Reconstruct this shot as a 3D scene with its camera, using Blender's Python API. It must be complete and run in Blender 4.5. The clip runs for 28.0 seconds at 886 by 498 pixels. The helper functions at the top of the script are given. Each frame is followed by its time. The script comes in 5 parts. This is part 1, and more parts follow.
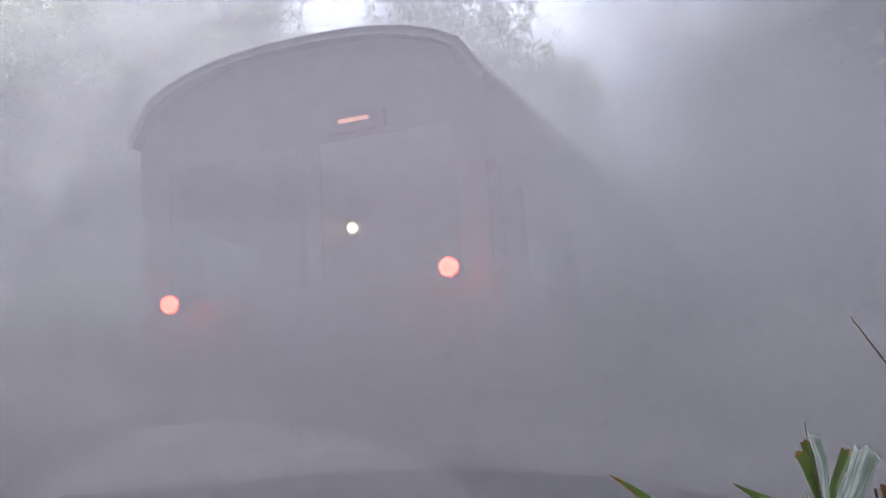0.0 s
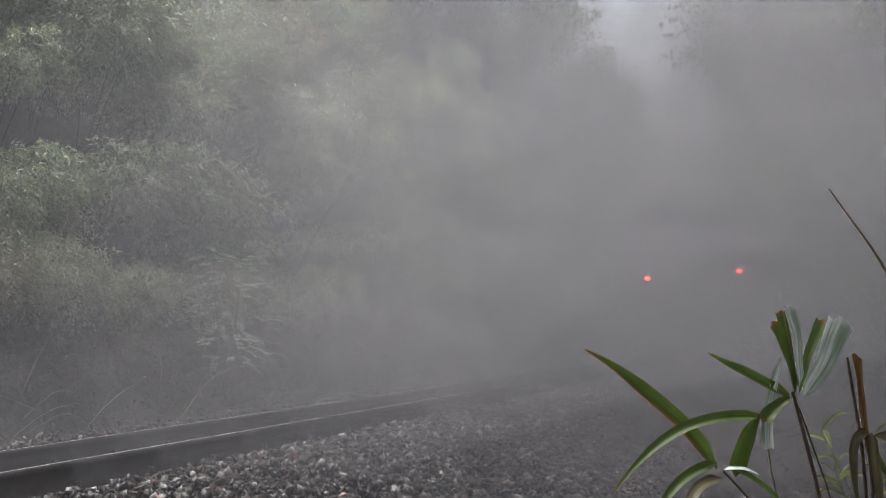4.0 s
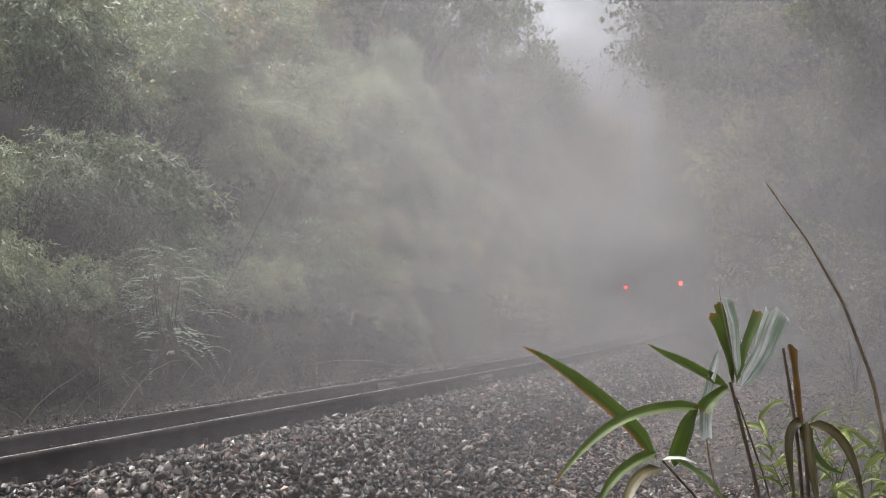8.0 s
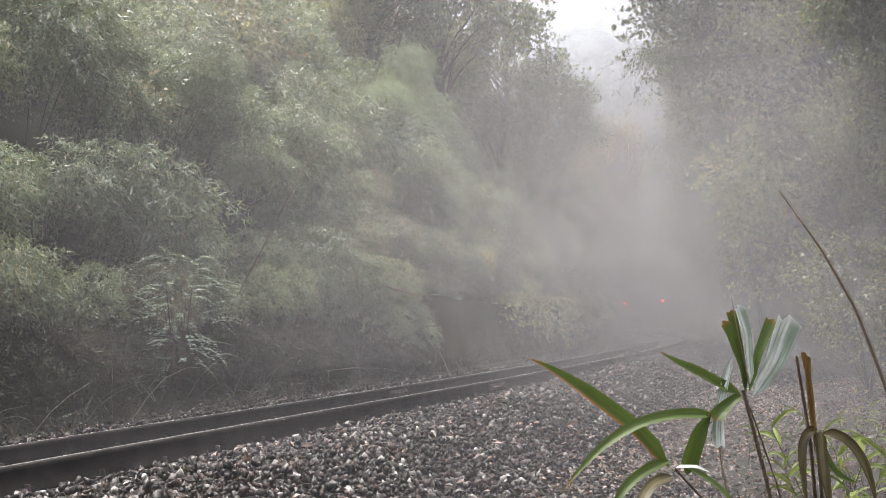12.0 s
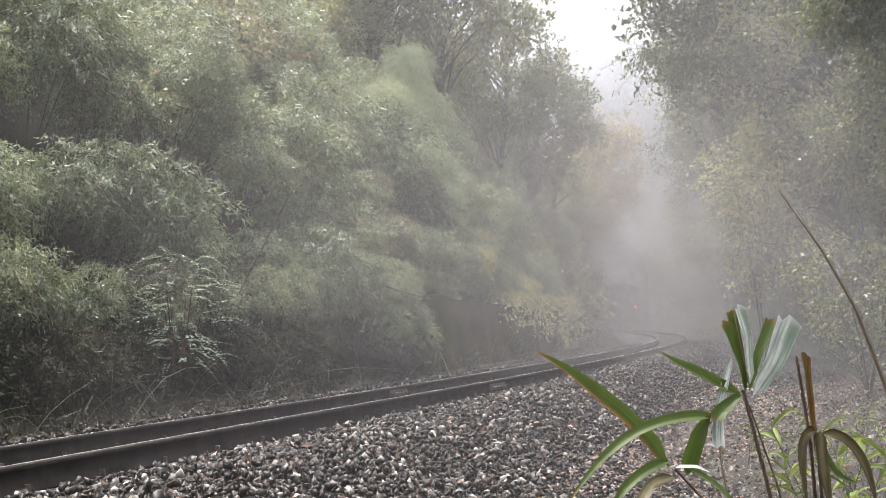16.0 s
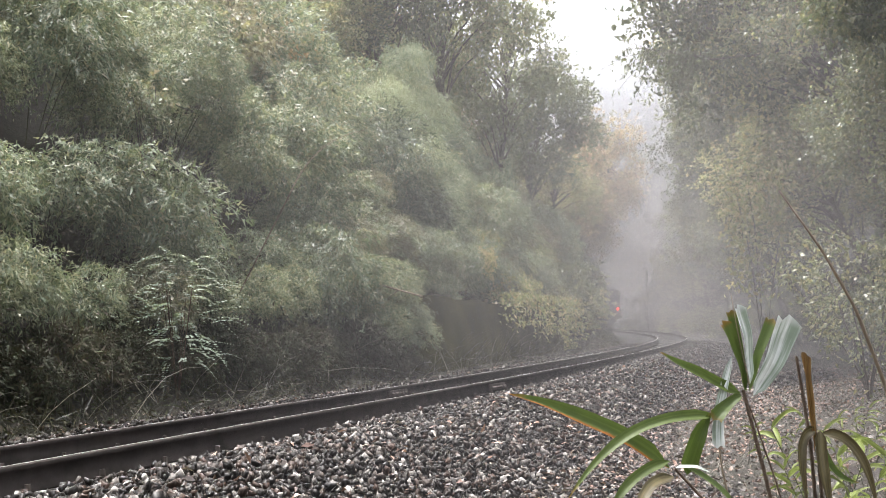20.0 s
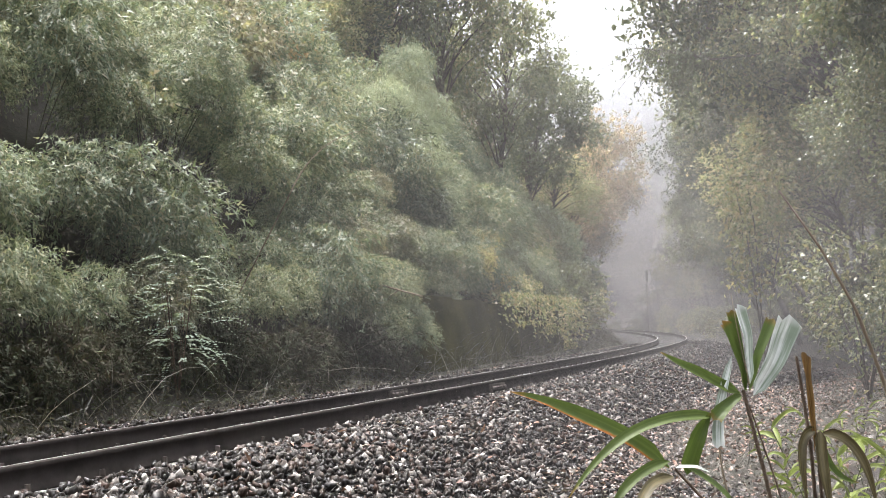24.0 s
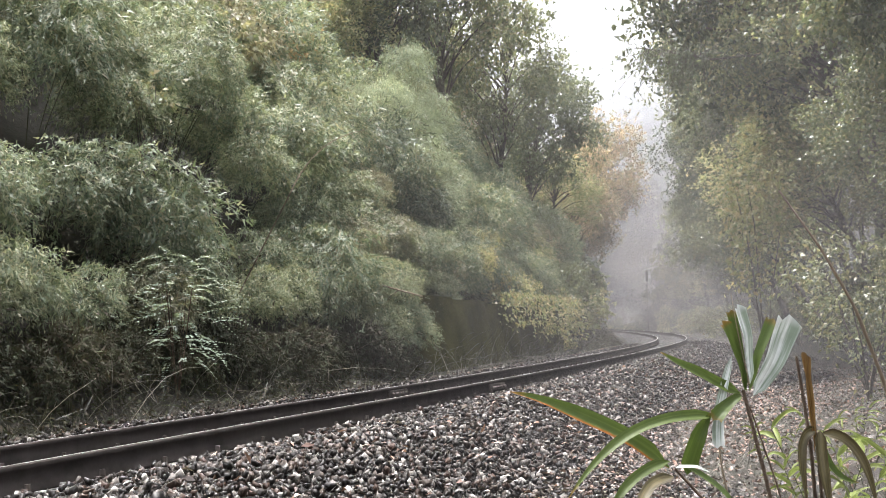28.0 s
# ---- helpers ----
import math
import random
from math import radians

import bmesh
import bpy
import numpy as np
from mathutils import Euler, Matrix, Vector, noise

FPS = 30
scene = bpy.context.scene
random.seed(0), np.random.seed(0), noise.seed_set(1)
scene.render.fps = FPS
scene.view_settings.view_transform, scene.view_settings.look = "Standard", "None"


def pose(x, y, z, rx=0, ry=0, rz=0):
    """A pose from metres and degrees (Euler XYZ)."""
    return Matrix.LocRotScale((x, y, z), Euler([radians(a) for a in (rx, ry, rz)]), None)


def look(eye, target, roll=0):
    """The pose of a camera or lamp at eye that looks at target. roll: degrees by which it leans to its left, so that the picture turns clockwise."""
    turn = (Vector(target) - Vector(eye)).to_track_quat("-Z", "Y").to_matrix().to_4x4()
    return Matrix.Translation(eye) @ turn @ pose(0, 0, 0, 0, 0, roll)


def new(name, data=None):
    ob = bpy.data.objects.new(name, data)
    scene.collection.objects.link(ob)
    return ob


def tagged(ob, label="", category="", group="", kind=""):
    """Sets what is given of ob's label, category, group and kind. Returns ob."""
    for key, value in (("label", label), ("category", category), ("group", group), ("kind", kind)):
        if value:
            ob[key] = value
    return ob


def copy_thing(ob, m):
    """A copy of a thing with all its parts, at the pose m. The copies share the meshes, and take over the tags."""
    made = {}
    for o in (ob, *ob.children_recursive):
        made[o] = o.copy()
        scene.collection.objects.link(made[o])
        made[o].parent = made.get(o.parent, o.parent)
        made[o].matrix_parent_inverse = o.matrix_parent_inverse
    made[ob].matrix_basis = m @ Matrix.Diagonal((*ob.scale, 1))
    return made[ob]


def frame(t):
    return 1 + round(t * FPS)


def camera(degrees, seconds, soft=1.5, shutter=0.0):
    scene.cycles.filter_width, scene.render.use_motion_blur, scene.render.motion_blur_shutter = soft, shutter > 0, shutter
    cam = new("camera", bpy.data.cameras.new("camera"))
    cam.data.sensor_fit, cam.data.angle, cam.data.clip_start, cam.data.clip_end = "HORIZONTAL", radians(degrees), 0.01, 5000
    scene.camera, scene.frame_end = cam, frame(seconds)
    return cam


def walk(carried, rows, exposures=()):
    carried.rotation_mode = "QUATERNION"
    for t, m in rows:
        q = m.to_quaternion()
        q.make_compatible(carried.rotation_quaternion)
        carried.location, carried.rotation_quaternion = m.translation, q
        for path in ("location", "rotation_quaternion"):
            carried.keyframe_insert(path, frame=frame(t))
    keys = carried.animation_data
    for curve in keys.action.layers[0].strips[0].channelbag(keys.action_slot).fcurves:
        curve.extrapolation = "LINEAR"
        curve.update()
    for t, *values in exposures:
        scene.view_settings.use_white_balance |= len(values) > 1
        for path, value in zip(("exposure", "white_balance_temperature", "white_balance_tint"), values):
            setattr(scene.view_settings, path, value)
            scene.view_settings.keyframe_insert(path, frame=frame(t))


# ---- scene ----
# ---------------------------------------------------------------- camera
cam = camera(42.8, 28.0, soft=0.9)
scene.cycles.transparent_max_bounces = 48
EYE = (0.0, 0.0, 0.605)
TURNS = [(0, 100.67, 0.69, 3.31), (0.5, 100.66, 0.73, 3.01), (1, 100.47, 0.80, 2.84), (1.5, 100.1, 0.83, 2.62),
         (2, 99.57, 0.85, 2.56), (2.5, 98.79, 0.84, 2.99), (3, 96.15, 0.86, 3.16), (3.5, 94.83, 0.91, 2.84),
         (4.5, 93.95, 0.98, 1.95), (5.5, 93.45, 1.04, 0.99), (6, 93.06, 1.05, 0.48), (6.5, 92.76, 1.07, 0.16),
         (7, 92.77, 1.1, -0.11), (7.5, 93.68, 1.11, -0.34), (8, 93.84, 1.14, -0.52), (8.5, 94.13, 1.13, -0.64),
         (9, 94.23, 1.13, -0.32), (9.5, 94.23, 1.11, 0.06), (10, 94.24, 1.11, 0.08), (11, 94.24, 1.11, 0.08),
         (28, 94.24, 1.11, 0.08)]
walk(cam, [(t, pose(*EYE, rx, ry, rz)) for t, rx, ry, rz in TURNS],
     exposures=[(0, 2.6, 5700, 13), (1, 2.05, 5800, 14), (2, 1.55, 5950, 11), (3, 1.45, 6100, 10), (5, 1.5, 6250, 10), (8, 1.6, 6380, 11), (17, 1.92, 6420, 12), (28, 2.1, 6380, 12)])

# ---------------------------------------------------------------- sky and sun
SUN_EL, SUN_AZ = radians(74), radians(-45)        # azimuth from +y towards +x
world = bpy.data.worlds.new("sky")
scene.world = world
world.use_nodes = True
wn = world.node_tree.nodes
sky = wn.new("ShaderNodeTexSky")
sky.sky_type, sky.sun_disc = "NISHITA", False
sky.sun_elevation, sky.sun_rotation = SUN_EL, SUN_AZ
sky.air_density, sky.dust_density, sky.ozone_density = 1.0, 8.0, 0.6
pale = wn.new("ShaderNodeHueSaturation")
pale.inputs["Saturation"].default_value = 0.25
world.node_tree.links.new(sky.outputs[0], pale.inputs["Color"])
world.node_tree.links.new(pale.outputs[0], wn["Background"].inputs["Color"])
wn["Background"].inputs["Strength"].default_value = 0.15
sun_data = bpy.data.lights.new("sun", "SUN")
sun_data.energy, sun_data.angle, sun_data.color = 1.0, radians(24), (1.0, 0.96, 0.9)
sun_dir = Vector((math.sin(SUN_AZ) * math.cos(SUN_EL), math.cos(SUN_AZ) * math.cos(SUN_EL), math.sin(SUN_EL)))
sun = new("sun", sun_data)
sun.matrix_world = look(sun_dir * 60, (0, 0, 0))


# ---------------------------------------------------------------- materials
class Mat:
    """Small builder of node materials."""

    def __init__(self, name):
        self.m = bpy.data.materials.new(name)
        self.m.use_nodes = True
        self.t = self.m.node_tree
        self.b = self.t.nodes["Principled BSDF"]
        self.out = self.t.nodes["Material Output"]

    def n(self, kind, **sockets):
        node = self.t.nodes.new(kind)
        for k, v in sockets.items():
            self.put(v, node.inputs[k])
        return node

    def put(self, v, socket):
        if isinstance(v, bpy.types.NodeSocket):
            self.t.links.new(v, socket)
        else:
            socket.default_value = v

    def coords(self, kind="Object"):
        return self.t.nodes.new("ShaderNodeTexCoord").outputs[kind]

    def noise(self, scale, detail=4.0, rough=0.55, vector=None):
        node = self.n("ShaderNodeTexNoise", Scale=scale, Detail=detail, Roughness=rough)
        self.put(vector if vector else self.coords(), node.inputs["Vector"])
        return node.outputs["Fac"]

    def ramp(self, fac, *stops):
        node = self.t.nodes.new("ShaderNodeValToRGB")
        el = node.color_ramp.elements
        while len(el) < len(stops):
            el.new(0.5)
        for e, (p, c) in zip(el, stops):
            e.position = p
            e.color = (*c, 1) if isinstance(c, tuple) else (c, c, c, 1)
        self.put(fac, node.inputs["Fac"])
        return node.outputs["Color"]

    def mix(self, fac, a, b, how="MIX"):
        node = self.t.nodes.new("ShaderNodeMix")
        node.data_type, node.blend_type = "RGBA", how
        self.put(fac, node.inputs[0])
        for v, s in ((a, node.inputs[6]), (b, node.inputs[7])):
            self.put((*v, 1) if isinstance(v, tuple) else v, s)
        return node.outputs[2]

    def math(self, op, a, b=0.0, clamp=False):
        node = self.t.nodes.new("ShaderNodeMath")
        node.operation, node.use_clamp = op, clamp
        self.put(a, node.inputs[0])
        self.put(b, node.inputs[1])
        return node.outputs[0]

    def bump(self, height, strength=0.3, distance=0.01):
        node = self.n("ShaderNodeBump", Strength=strength, Distance=distance, Height=height)
        self.put(node.outputs[0], self.b.inputs["Normal"])

    def set(self, color=None, rough=None, metal=None, spec=None):
        for v, k in ((color, "Base Color"), (rough, "Roughness"), (metal, "Metallic"), (spec, "Specular IOR Level")):
            if v is not None:
                self.put((*v, 1) if isinstance(v, tuple) else v, self.b.inputs[k])
        return self

    def island(self):
        return self.t.nodes.new("ShaderNodeNewGeometry").outputs["Random Per Island"]


def leaf_mat(name, *colors, rough=0.38, through_=0.35, spec=0.5, patch=0.35):
    """Foliage: a colour for each leaf, light coming through it, a waxy gloss."""
    m = Mat(name)
    k = len(colors)
    col = m.ramp(m.island(), *[(0.02 + 0.96 * i / max(1, k - 1), c) for i, c in enumerate(colors)])
    big = m.ramp(m.noise(0.9, 3), (0.3, 1.0 - patch), (0.7, 1.0 + patch))
    col = m.mix(1.0, col, big, "MULTIPLY")
    own = m.t.nodes.new("ShaderNodeObjectInfo").outputs["Random"]
    col = m.mix(1.0, col, m.ramp(own, (0.0, (0.62, 0.66, 0.66)), (0.5, (1.0, 1.0, 0.95)), (1.0, (1.3, 1.2, 1.05))), "MULTIPLY")
    col = m.n("ShaderNodeHueSaturation", Saturation=0.57, Color=col).outputs[0]
    m.set(col, m.math("ADD", m.math("MULTIPLY", m.noise(40, 2), 0.3), rough - 0.15), 0.0, spec)
    tr = m.n("ShaderNodeBsdfTranslucent")
    m.put(m.mix(1.0, col, (1.2, 1.15, 0.7), "MULTIPLY"), tr.inputs["Color"])
    mx = m.n("ShaderNodeMixShader", Fac=through_)
    m.t.links.new(m.b.outputs[0], mx.inputs[1])
    m.t.links.new(tr.outputs[0], mx.inputs[2])
    m.t.links.new(mx.outputs[0], m.out.inputs["Surface"])
    return m.m


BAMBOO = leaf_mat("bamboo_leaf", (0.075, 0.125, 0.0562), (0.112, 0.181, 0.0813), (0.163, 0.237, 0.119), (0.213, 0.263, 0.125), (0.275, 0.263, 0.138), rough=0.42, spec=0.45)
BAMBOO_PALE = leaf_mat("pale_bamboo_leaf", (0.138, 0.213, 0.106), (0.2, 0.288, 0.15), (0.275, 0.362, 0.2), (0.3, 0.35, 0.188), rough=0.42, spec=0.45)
BAMBOO_BROWN = leaf_mat("dry_bamboo_leaf", (0.15, 0.15, 0.0688), (0.237, 0.213, 0.1), (0.188, 0.213, 0.0875), (0.338, 0.288, 0.15), rough=0.42, spec=0.45)
DARK_LEAF = leaf_mat("dark_leaf", (0.08, 0.12, 0.065), (0.12, 0.165, 0.085), (0.16, 0.2, 0.10), (0.13, 0.15, 0.09), through_=0.5)
TREE_LEAF = leaf_mat("tree_leaf", (0.15, 0.2, 0.085), (0.22, 0.265, 0.11), (0.28, 0.3, 0.12), (0.36, 0.3, 0.12), through_=0.55)
AUTUMN = leaf_mat("autumn_leaf", (0.25, 0.19, 0.10), (0.36, 0.22, 0.10), (0.42, 0.25, 0.10), (0.25, 0.25, 0.12), (0.2, 0.21, 0.11), through_=0.5)
ORANGE = leaf_mat("orange_leaf", (0.35, 0.17, 0.03), (0.45, 0.22, 0.04), (0.4, 0.26, 0.06), through_=0.45)
YELLOW = leaf_mat("yellow_leaf", (0.24, 0.29, 0.05), (0.34, 0.37, 0.06), (0.46, 0.33, 0.06), (0.18, 0.25, 0.05), through_=0.45)
VINE = leaf_mat("vine_leaf", (0.12, 0.17, 0.06), (0.19, 0.22, 0.09), (0.28, 0.26, 0.12), (0.33, 0.27, 0.12), through_=0.4)
SHRUB = leaf_mat("shrub_leaf", (0.13, 0.22, 0.15), (0.2, 0.31, 0.22), (0.3, 0.4, 0.31), rough=0.35)
GLOSSY = leaf_mat("glossy_leaf", (0.08, 0.12, 0.055), (0.12, 0.165, 0.07), (0.17, 0.21, 0.09), (0.23, 0.22, 0.08), rough=0.28, spec=0.6, through_=0.45)
LITTER = leaf_mat("fallen_leaf", (0.34, 0.11, 0.02), (0.15, 0.05, 0.018), (0.05, 0.03, 0.02), (0.1, 0.066, 0.045), (0.032, 0.023, 0.018), (0.2, 0.15, 0.1), through_=0.1)
DRY = leaf_mat("dry_stalk", (0.10, 0.08, 0.045), (0.2, 0.16, 0.09), (0.06, 0.045, 0.03), through_=0.1)
GRASS = leaf_mat("grass_blade", (0.025, 0.03, 0.014), (0.045, 0.048, 0.02), (0.09, 0.08, 0.04), through_=0.3)
# gloom at the bank's foot is put into these dark leaf colours
SHADE_PAINTED = leaf_mat("leaf_painted_shade", (0.034, 0.042, 0.02), (0.05, 0.064, 0.028), (0.062, 0.056, 0.032), (0.05, 0.038, 0.025), through_=0.2, rough=0.7, spec=0.08)


def bark_mat(name, a, b, scale=14):
    m = Mat(name)
    v = m.noise(scale, 6, 0.65)
    m.set(m.mix(m.ramp(v, (0.3, 0.0), (0.7, 1.0)), a, b), 0.9)
    m.bump(v, 0.6, 0.02)
    return m.m


BARK = bark_mat("bark", (0.06, 0.05, 0.04), (0.14, 0.12, 0.10))
CULM = bark_mat("bamboo_culm", (0.03, 0.032, 0.016), (0.06, 0.06, 0.03), 9)
CANE = bark_mat("dark_cane", (0.05, 0.034, 0.02), (0.11, 0.075, 0.05), 40)
TWIG = bark_mat("dry_twig", (0.13, 0.10, 0.07), (0.25, 0.2, 0.14), 20)

m = Mat("ballast_stone")
speck = m.noise(60, 4, 0.7)
tone = m.ramp(m.island(), (0.0, (0.005, 0.0038, 0.0033)), (0.35, (0.01, 0.0078, 0.0066)), (0.58, (0.022, 0.018, 0.015)), (0.74, (0.042, 0.022, 0.014)), (0.88, (0.075, 0.066, 0.058)), (1.0, (0.33, 0.31, 0.285)))
m.set(m.mix(1.0, tone, m.ramp(speck, (0.25, 0.6), (0.75, 1.25)), "MULTIPLY"), m.math("ADD", m.math("MULTIPLY", m.island(), 0.3), 0.35), 0.0, 0.3)
m.bump(m.noise(120, 3), 0.15, 0.002)
STONE = m.m

m = Mat("single_ballast_stone")
info = m.t.nodes.new("ShaderNodeObjectInfo").outputs["Random"]
tone = m.ramp(info, (0.0, (0.005, 0.0038, 0.0033)), (0.35, (0.01, 0.0078, 0.0066)), (0.58, (0.022, 0.018, 0.015)), (0.74, (0.042, 0.022, 0.014)), (0.88, (0.075, 0.066, 0.058)), (1.0, (0.33, 0.31, 0.285)))
m.set(m.mix(1.0, tone, m.ramp(m.noise(60, 4, 0.7), (0.25, 0.6), (0.75, 1.25)), "MULTIPLY"), m.math("ADD", m.math("MULTIPLY", info, 0.3), 0.35), 0.0, 0.3)
m.bump(m.noise(120, 3), 0.15, 0.002)
STONE_ONE = m.m

m = Mat("bank_earth")
n1, n2 = m.noise(0.7, 5), m.noise(9, 6, 0.7)
col = m.mix(m.ramp(n1, (0.35, 0.0), (0.65, 1.0)), (0.016, 0.014, 0.010), (0.018, 0.02, 0.010))
m.set(m.mix(m.ramp(n2, (0.4, 0.0), (0.75, 0.8)), col, (0.045, 0.034, 0.025)), 0.95)
m.bump(n2, 0.8, 0.05)
EARTH = m.m

m = Mat("ballast_bed")
vor = m.n("ShaderNodeTexVoronoi", Scale=22.0)
m.put(m.coords(), vor.inputs["Vector"])
m.set(m.mix(1.0, m.ramp(vor.outputs["Color"], (0.1, (0.009, 0.008, 0.008)), (0.9, (0.045, 0.042, 0.041))), m.ramp(m.noise(1.3, 4), (0.3, 0.7), (0.7, 1.1)), "MULTIPLY"), 0.8)
m.bump(vor.outputs["Distance"], 0.9, 0.03)
BED = m.m

m = Mat("mossy_stone")
n1, n2 = m.noise(1.6, 6, 0.6), m.noise(18, 5, 0.7)
col = m.mix(m.ramp(n1, (0.35, 0.0), (0.65, 1.0)), (0.022, 0.022, 0.006), (0.042, 0.042, 0.009))
m.set(m.mix(m.ramp(n2, (0.5, 0.0), (0.8, 0.7)), col, (0.055, 0.045, 0.02)), 0.95, 0.0, 0.1)
m.bump(n2, 0.7, 0.03)
MOSS = m.m

m = Mat("rail_steel")
n1 = m.noise(7, 5, 0.65)
m.set(m.mix(m.ramp(n1, (0.35, 0.0), (0.7, 1.0)), (0.032, 0.028, 0.026), (0.05, 0.043, 0.04)), 0.9, 0.0, 0.05)
m.bump(m.noise(60, 4), 0.3, 0.003)
RAIL = m.m
m = Mat("rail_head_polished")
m.set((0.6, 0.59, 0.57), m.math("ADD", m.math("MULTIPLY", m.noise(30, 4), 0.25), 0.22), 1.0)
HEAD = m.m
m = Mat("sleeper_timber")
n1 = m.noise(12, 6, 0.7)
m.set(m.mix(n1, (0.02, 0.016, 0.014), (0.06, 0.05, 0.043)), 0.9)
m.bump(n1, 0.6, 0.01)
TIMBER = m.m
m = Mat("rusty_iron")
n1 = m.noise(40, 4)
m.set(m.mix(n1, (0.04, 0.03, 0.025), (0.12, 0.10, 0.09)), 0.6, 0.5)
IRON = m.m


def paint_mat(name, a, rough=0.45, metal=0.0):
    m = Mat(name)
    n1, n2 = m.noise(1.5, 4), m.noise(25, 5, 0.7)
    c = m.mix(m.ramp(n1, (0.3, 0.0), (0.7, 1.0)), a, tuple(v * 0.7 for v in a))
    m.set(m.mix(m.ramp(n2, (0.6, 0.0), (0.85, 0.5)), c, (0.05, 0.045, 0.04)), rough, metal)
    m.bump(n2, 0.1, 0.003)
    return m.m


COACH = paint_mat("coach_paint", (0.035, 0.024, 0.02), 0.6)
ROOF = paint_mat("coach_roof_paint", (0.022, 0.022, 0.024), 0.95)
UNDER = paint_mat("underframe_paint", (0.025, 0.024, 0.024), 0.8)
m = Mat("window_glass")
m.set((0.75, 0.8, 0.8), 0.05)
m.b.inputs["Transmission Weight"].default_value = 1.0
GLASS = m.m


def glow_mat(name, color, strength):
    m = Mat(name)
    m.set(color, 0.3)
    m.b.inputs["Emission Color"].default_value = (*color, 1)
    m.b.inputs["Emission Strength"].default_value = strength
    return m.m


RED_LAMP = glow_mat("red_lamp_glass", (1.0, 0.006, 0.0005), 62.0)
WARM_LAMP = glow_mat("warm_lamp_glass", (1.0, 0.6, 0.25), 16.0)


def smoke_mat(name, dense, scale, tone=(0.47, 0.46, 0.47), lo=0.35, hi=0.7, edge=False, top=(0.8, 0.0), foot=((0.03, 0.0), (0.16, 1.0)), crisp=(0.12, 0.55), drift=((0.14, 0.0), (0.3, 0.11), (0.41, 0.24), (0.59, 1.0))):
    """Thin smoke: how much of it lies in the way is set by drifting noise, thinning towards one side and upwards."""
    m = Mat(name)
    g = m.n("ShaderNodeSeparateXYZ", Vector=m.coords("Generated"))
    cl = m.ramp(m.noise(scale, 5, 0.6), (lo, 0.72), (hi, 1.0))
    if edge:
        gx = m.math("MULTIPLY", m.math("SUBTRACT", g.outputs[0], 0.5), 2.0)
        gz = m.math("MULTIPLY", m.math("SUBTRACT", g.outputs[2], 0.5), 2.0)
        r = m.math("SQRT", m.math("ADD", m.math("MULTIPLY", gx, gx), m.math("MULTIPLY", gz, gz)))
        body = m.math("SUBTRACT", 1.0, r)
        cl2 = m.math("MULTIPLY", m.math("SUBTRACT", m.noise(scale, 6, 0.6), 0.5), 1.5)
        fac = m.math("MULTIPLY", m.ramp(m.math("ADD", body, cl2), (crisp[0], 0.0), (crisp[1], dense)), m.ramp(body, (0.02, 0.0), (0.25, 1.0)))
    else:
        side = m.ramp(g.outputs[0], *drift)
        low = m.ramp(g.outputs[2], *foot, (0.24, 1.0), top)
        fac = m.math("MULTIPLY", m.math("MULTIPLY", m.math("MULTIPLY", side, low), cl), dense)
    up = m.n("ShaderNodeCombineXYZ", X=0.0, Y=0.0, Z=1.0).outputs[0]    # smoke has no face of its own: lit from above, a little from below
    dif = m.n("ShaderNodeBsdfDiffuse", Color=(*tone, 1), Normal=up)
    trl = m.n("ShaderNodeBsdfTranslucent", Color=(*tone, 1), Normal=up)
    half = m.n("ShaderNodeMixShader", Fac=0.3)
    m.t.links.new(dif.outputs[0], half.inputs[1])
    m.t.links.new(trl.outputs[0], half.inputs[2])
    mx = m.n("ShaderNodeMixShader", Fac=fac)
    m.t.links.new(m.n("ShaderNodeBsdfTransparent").outputs[0], mx.inputs[1])
    m.t.links.new(half.outputs[0], mx.inputs[2])
    m.t.links.new(mx.outputs[0], m.out.inputs["Surface"])
    return m.m


# ---------------------------------------------------------------- mesh helpers
rng = np.random.default_rng(7)


def mesh_np(name, verts, faces, *mats, smooth=False):
    """A mesh from arrays of corners and of faces that all have the same number of corners."""
    verts, faces = np.asarray(verts, np.float32), np.asarray(faces, np.int32)
    me = bpy.data.meshes.new(name)
    me.vertices.add(len(verts))
    me.vertices.foreach_set("co", verts.ravel())
    k = faces.shape[1]
    me.loops.add(faces.size)
    me.loops.foreach_set("vertex_index", faces.ravel())
    me.polygons.add(len(faces))
    me.polygons.foreach_set("loop_start", np.arange(0, faces.size, k, dtype=np.int32))
    if smooth:
        me.polygons.foreach_set("use_smooth", np.ones(len(faces), bool))
    for mt in mats:
        me.materials.append(mt)
    me.update()
    me.validate()
    return me


def part(name, bm, material, parent, label="", smooth=False, at=None):
    """One mesh object from a bmesh (or a ready mesh), under its thing."""
    if isinstance(bm, bmesh.types.BMesh):
        me = bpy.data.meshes.new(name)
        bm.to_mesh(me)
        bm.free()
        me.materials.append(material)
        if smooth:
            me.polygons.foreach_set("use_smooth", np.ones(len(me.polygons), bool))
    else:
        me = bm
    ob = new(name, me)
    ob.parent = parent
    if at is not None:
        ob.matrix_basis = at
    return tagged(ob, label)


def box(w, d, h, m=Matrix(), bevel=0.0):
    bm = bmesh.new()
    bmesh.ops.create_cube(bm, size=1, matrix=m @ Matrix.Diagonal((w, d, h, 1)))
    if bevel:
        bmesh.ops.bevel(bm, geom=bm.edges[:], offset=bevel, segments=2, affect="EDGES", clamp_overlap=True)
    return bm


def rod(r0, r1, length, m=Matrix(), seg=12):
    bm = bmesh.new()
    bmesh.ops.create_cone(bm, cap_ends=True, segments=seg, radius1=r0, radius2=r1, depth=length, matrix=m)
    return bm


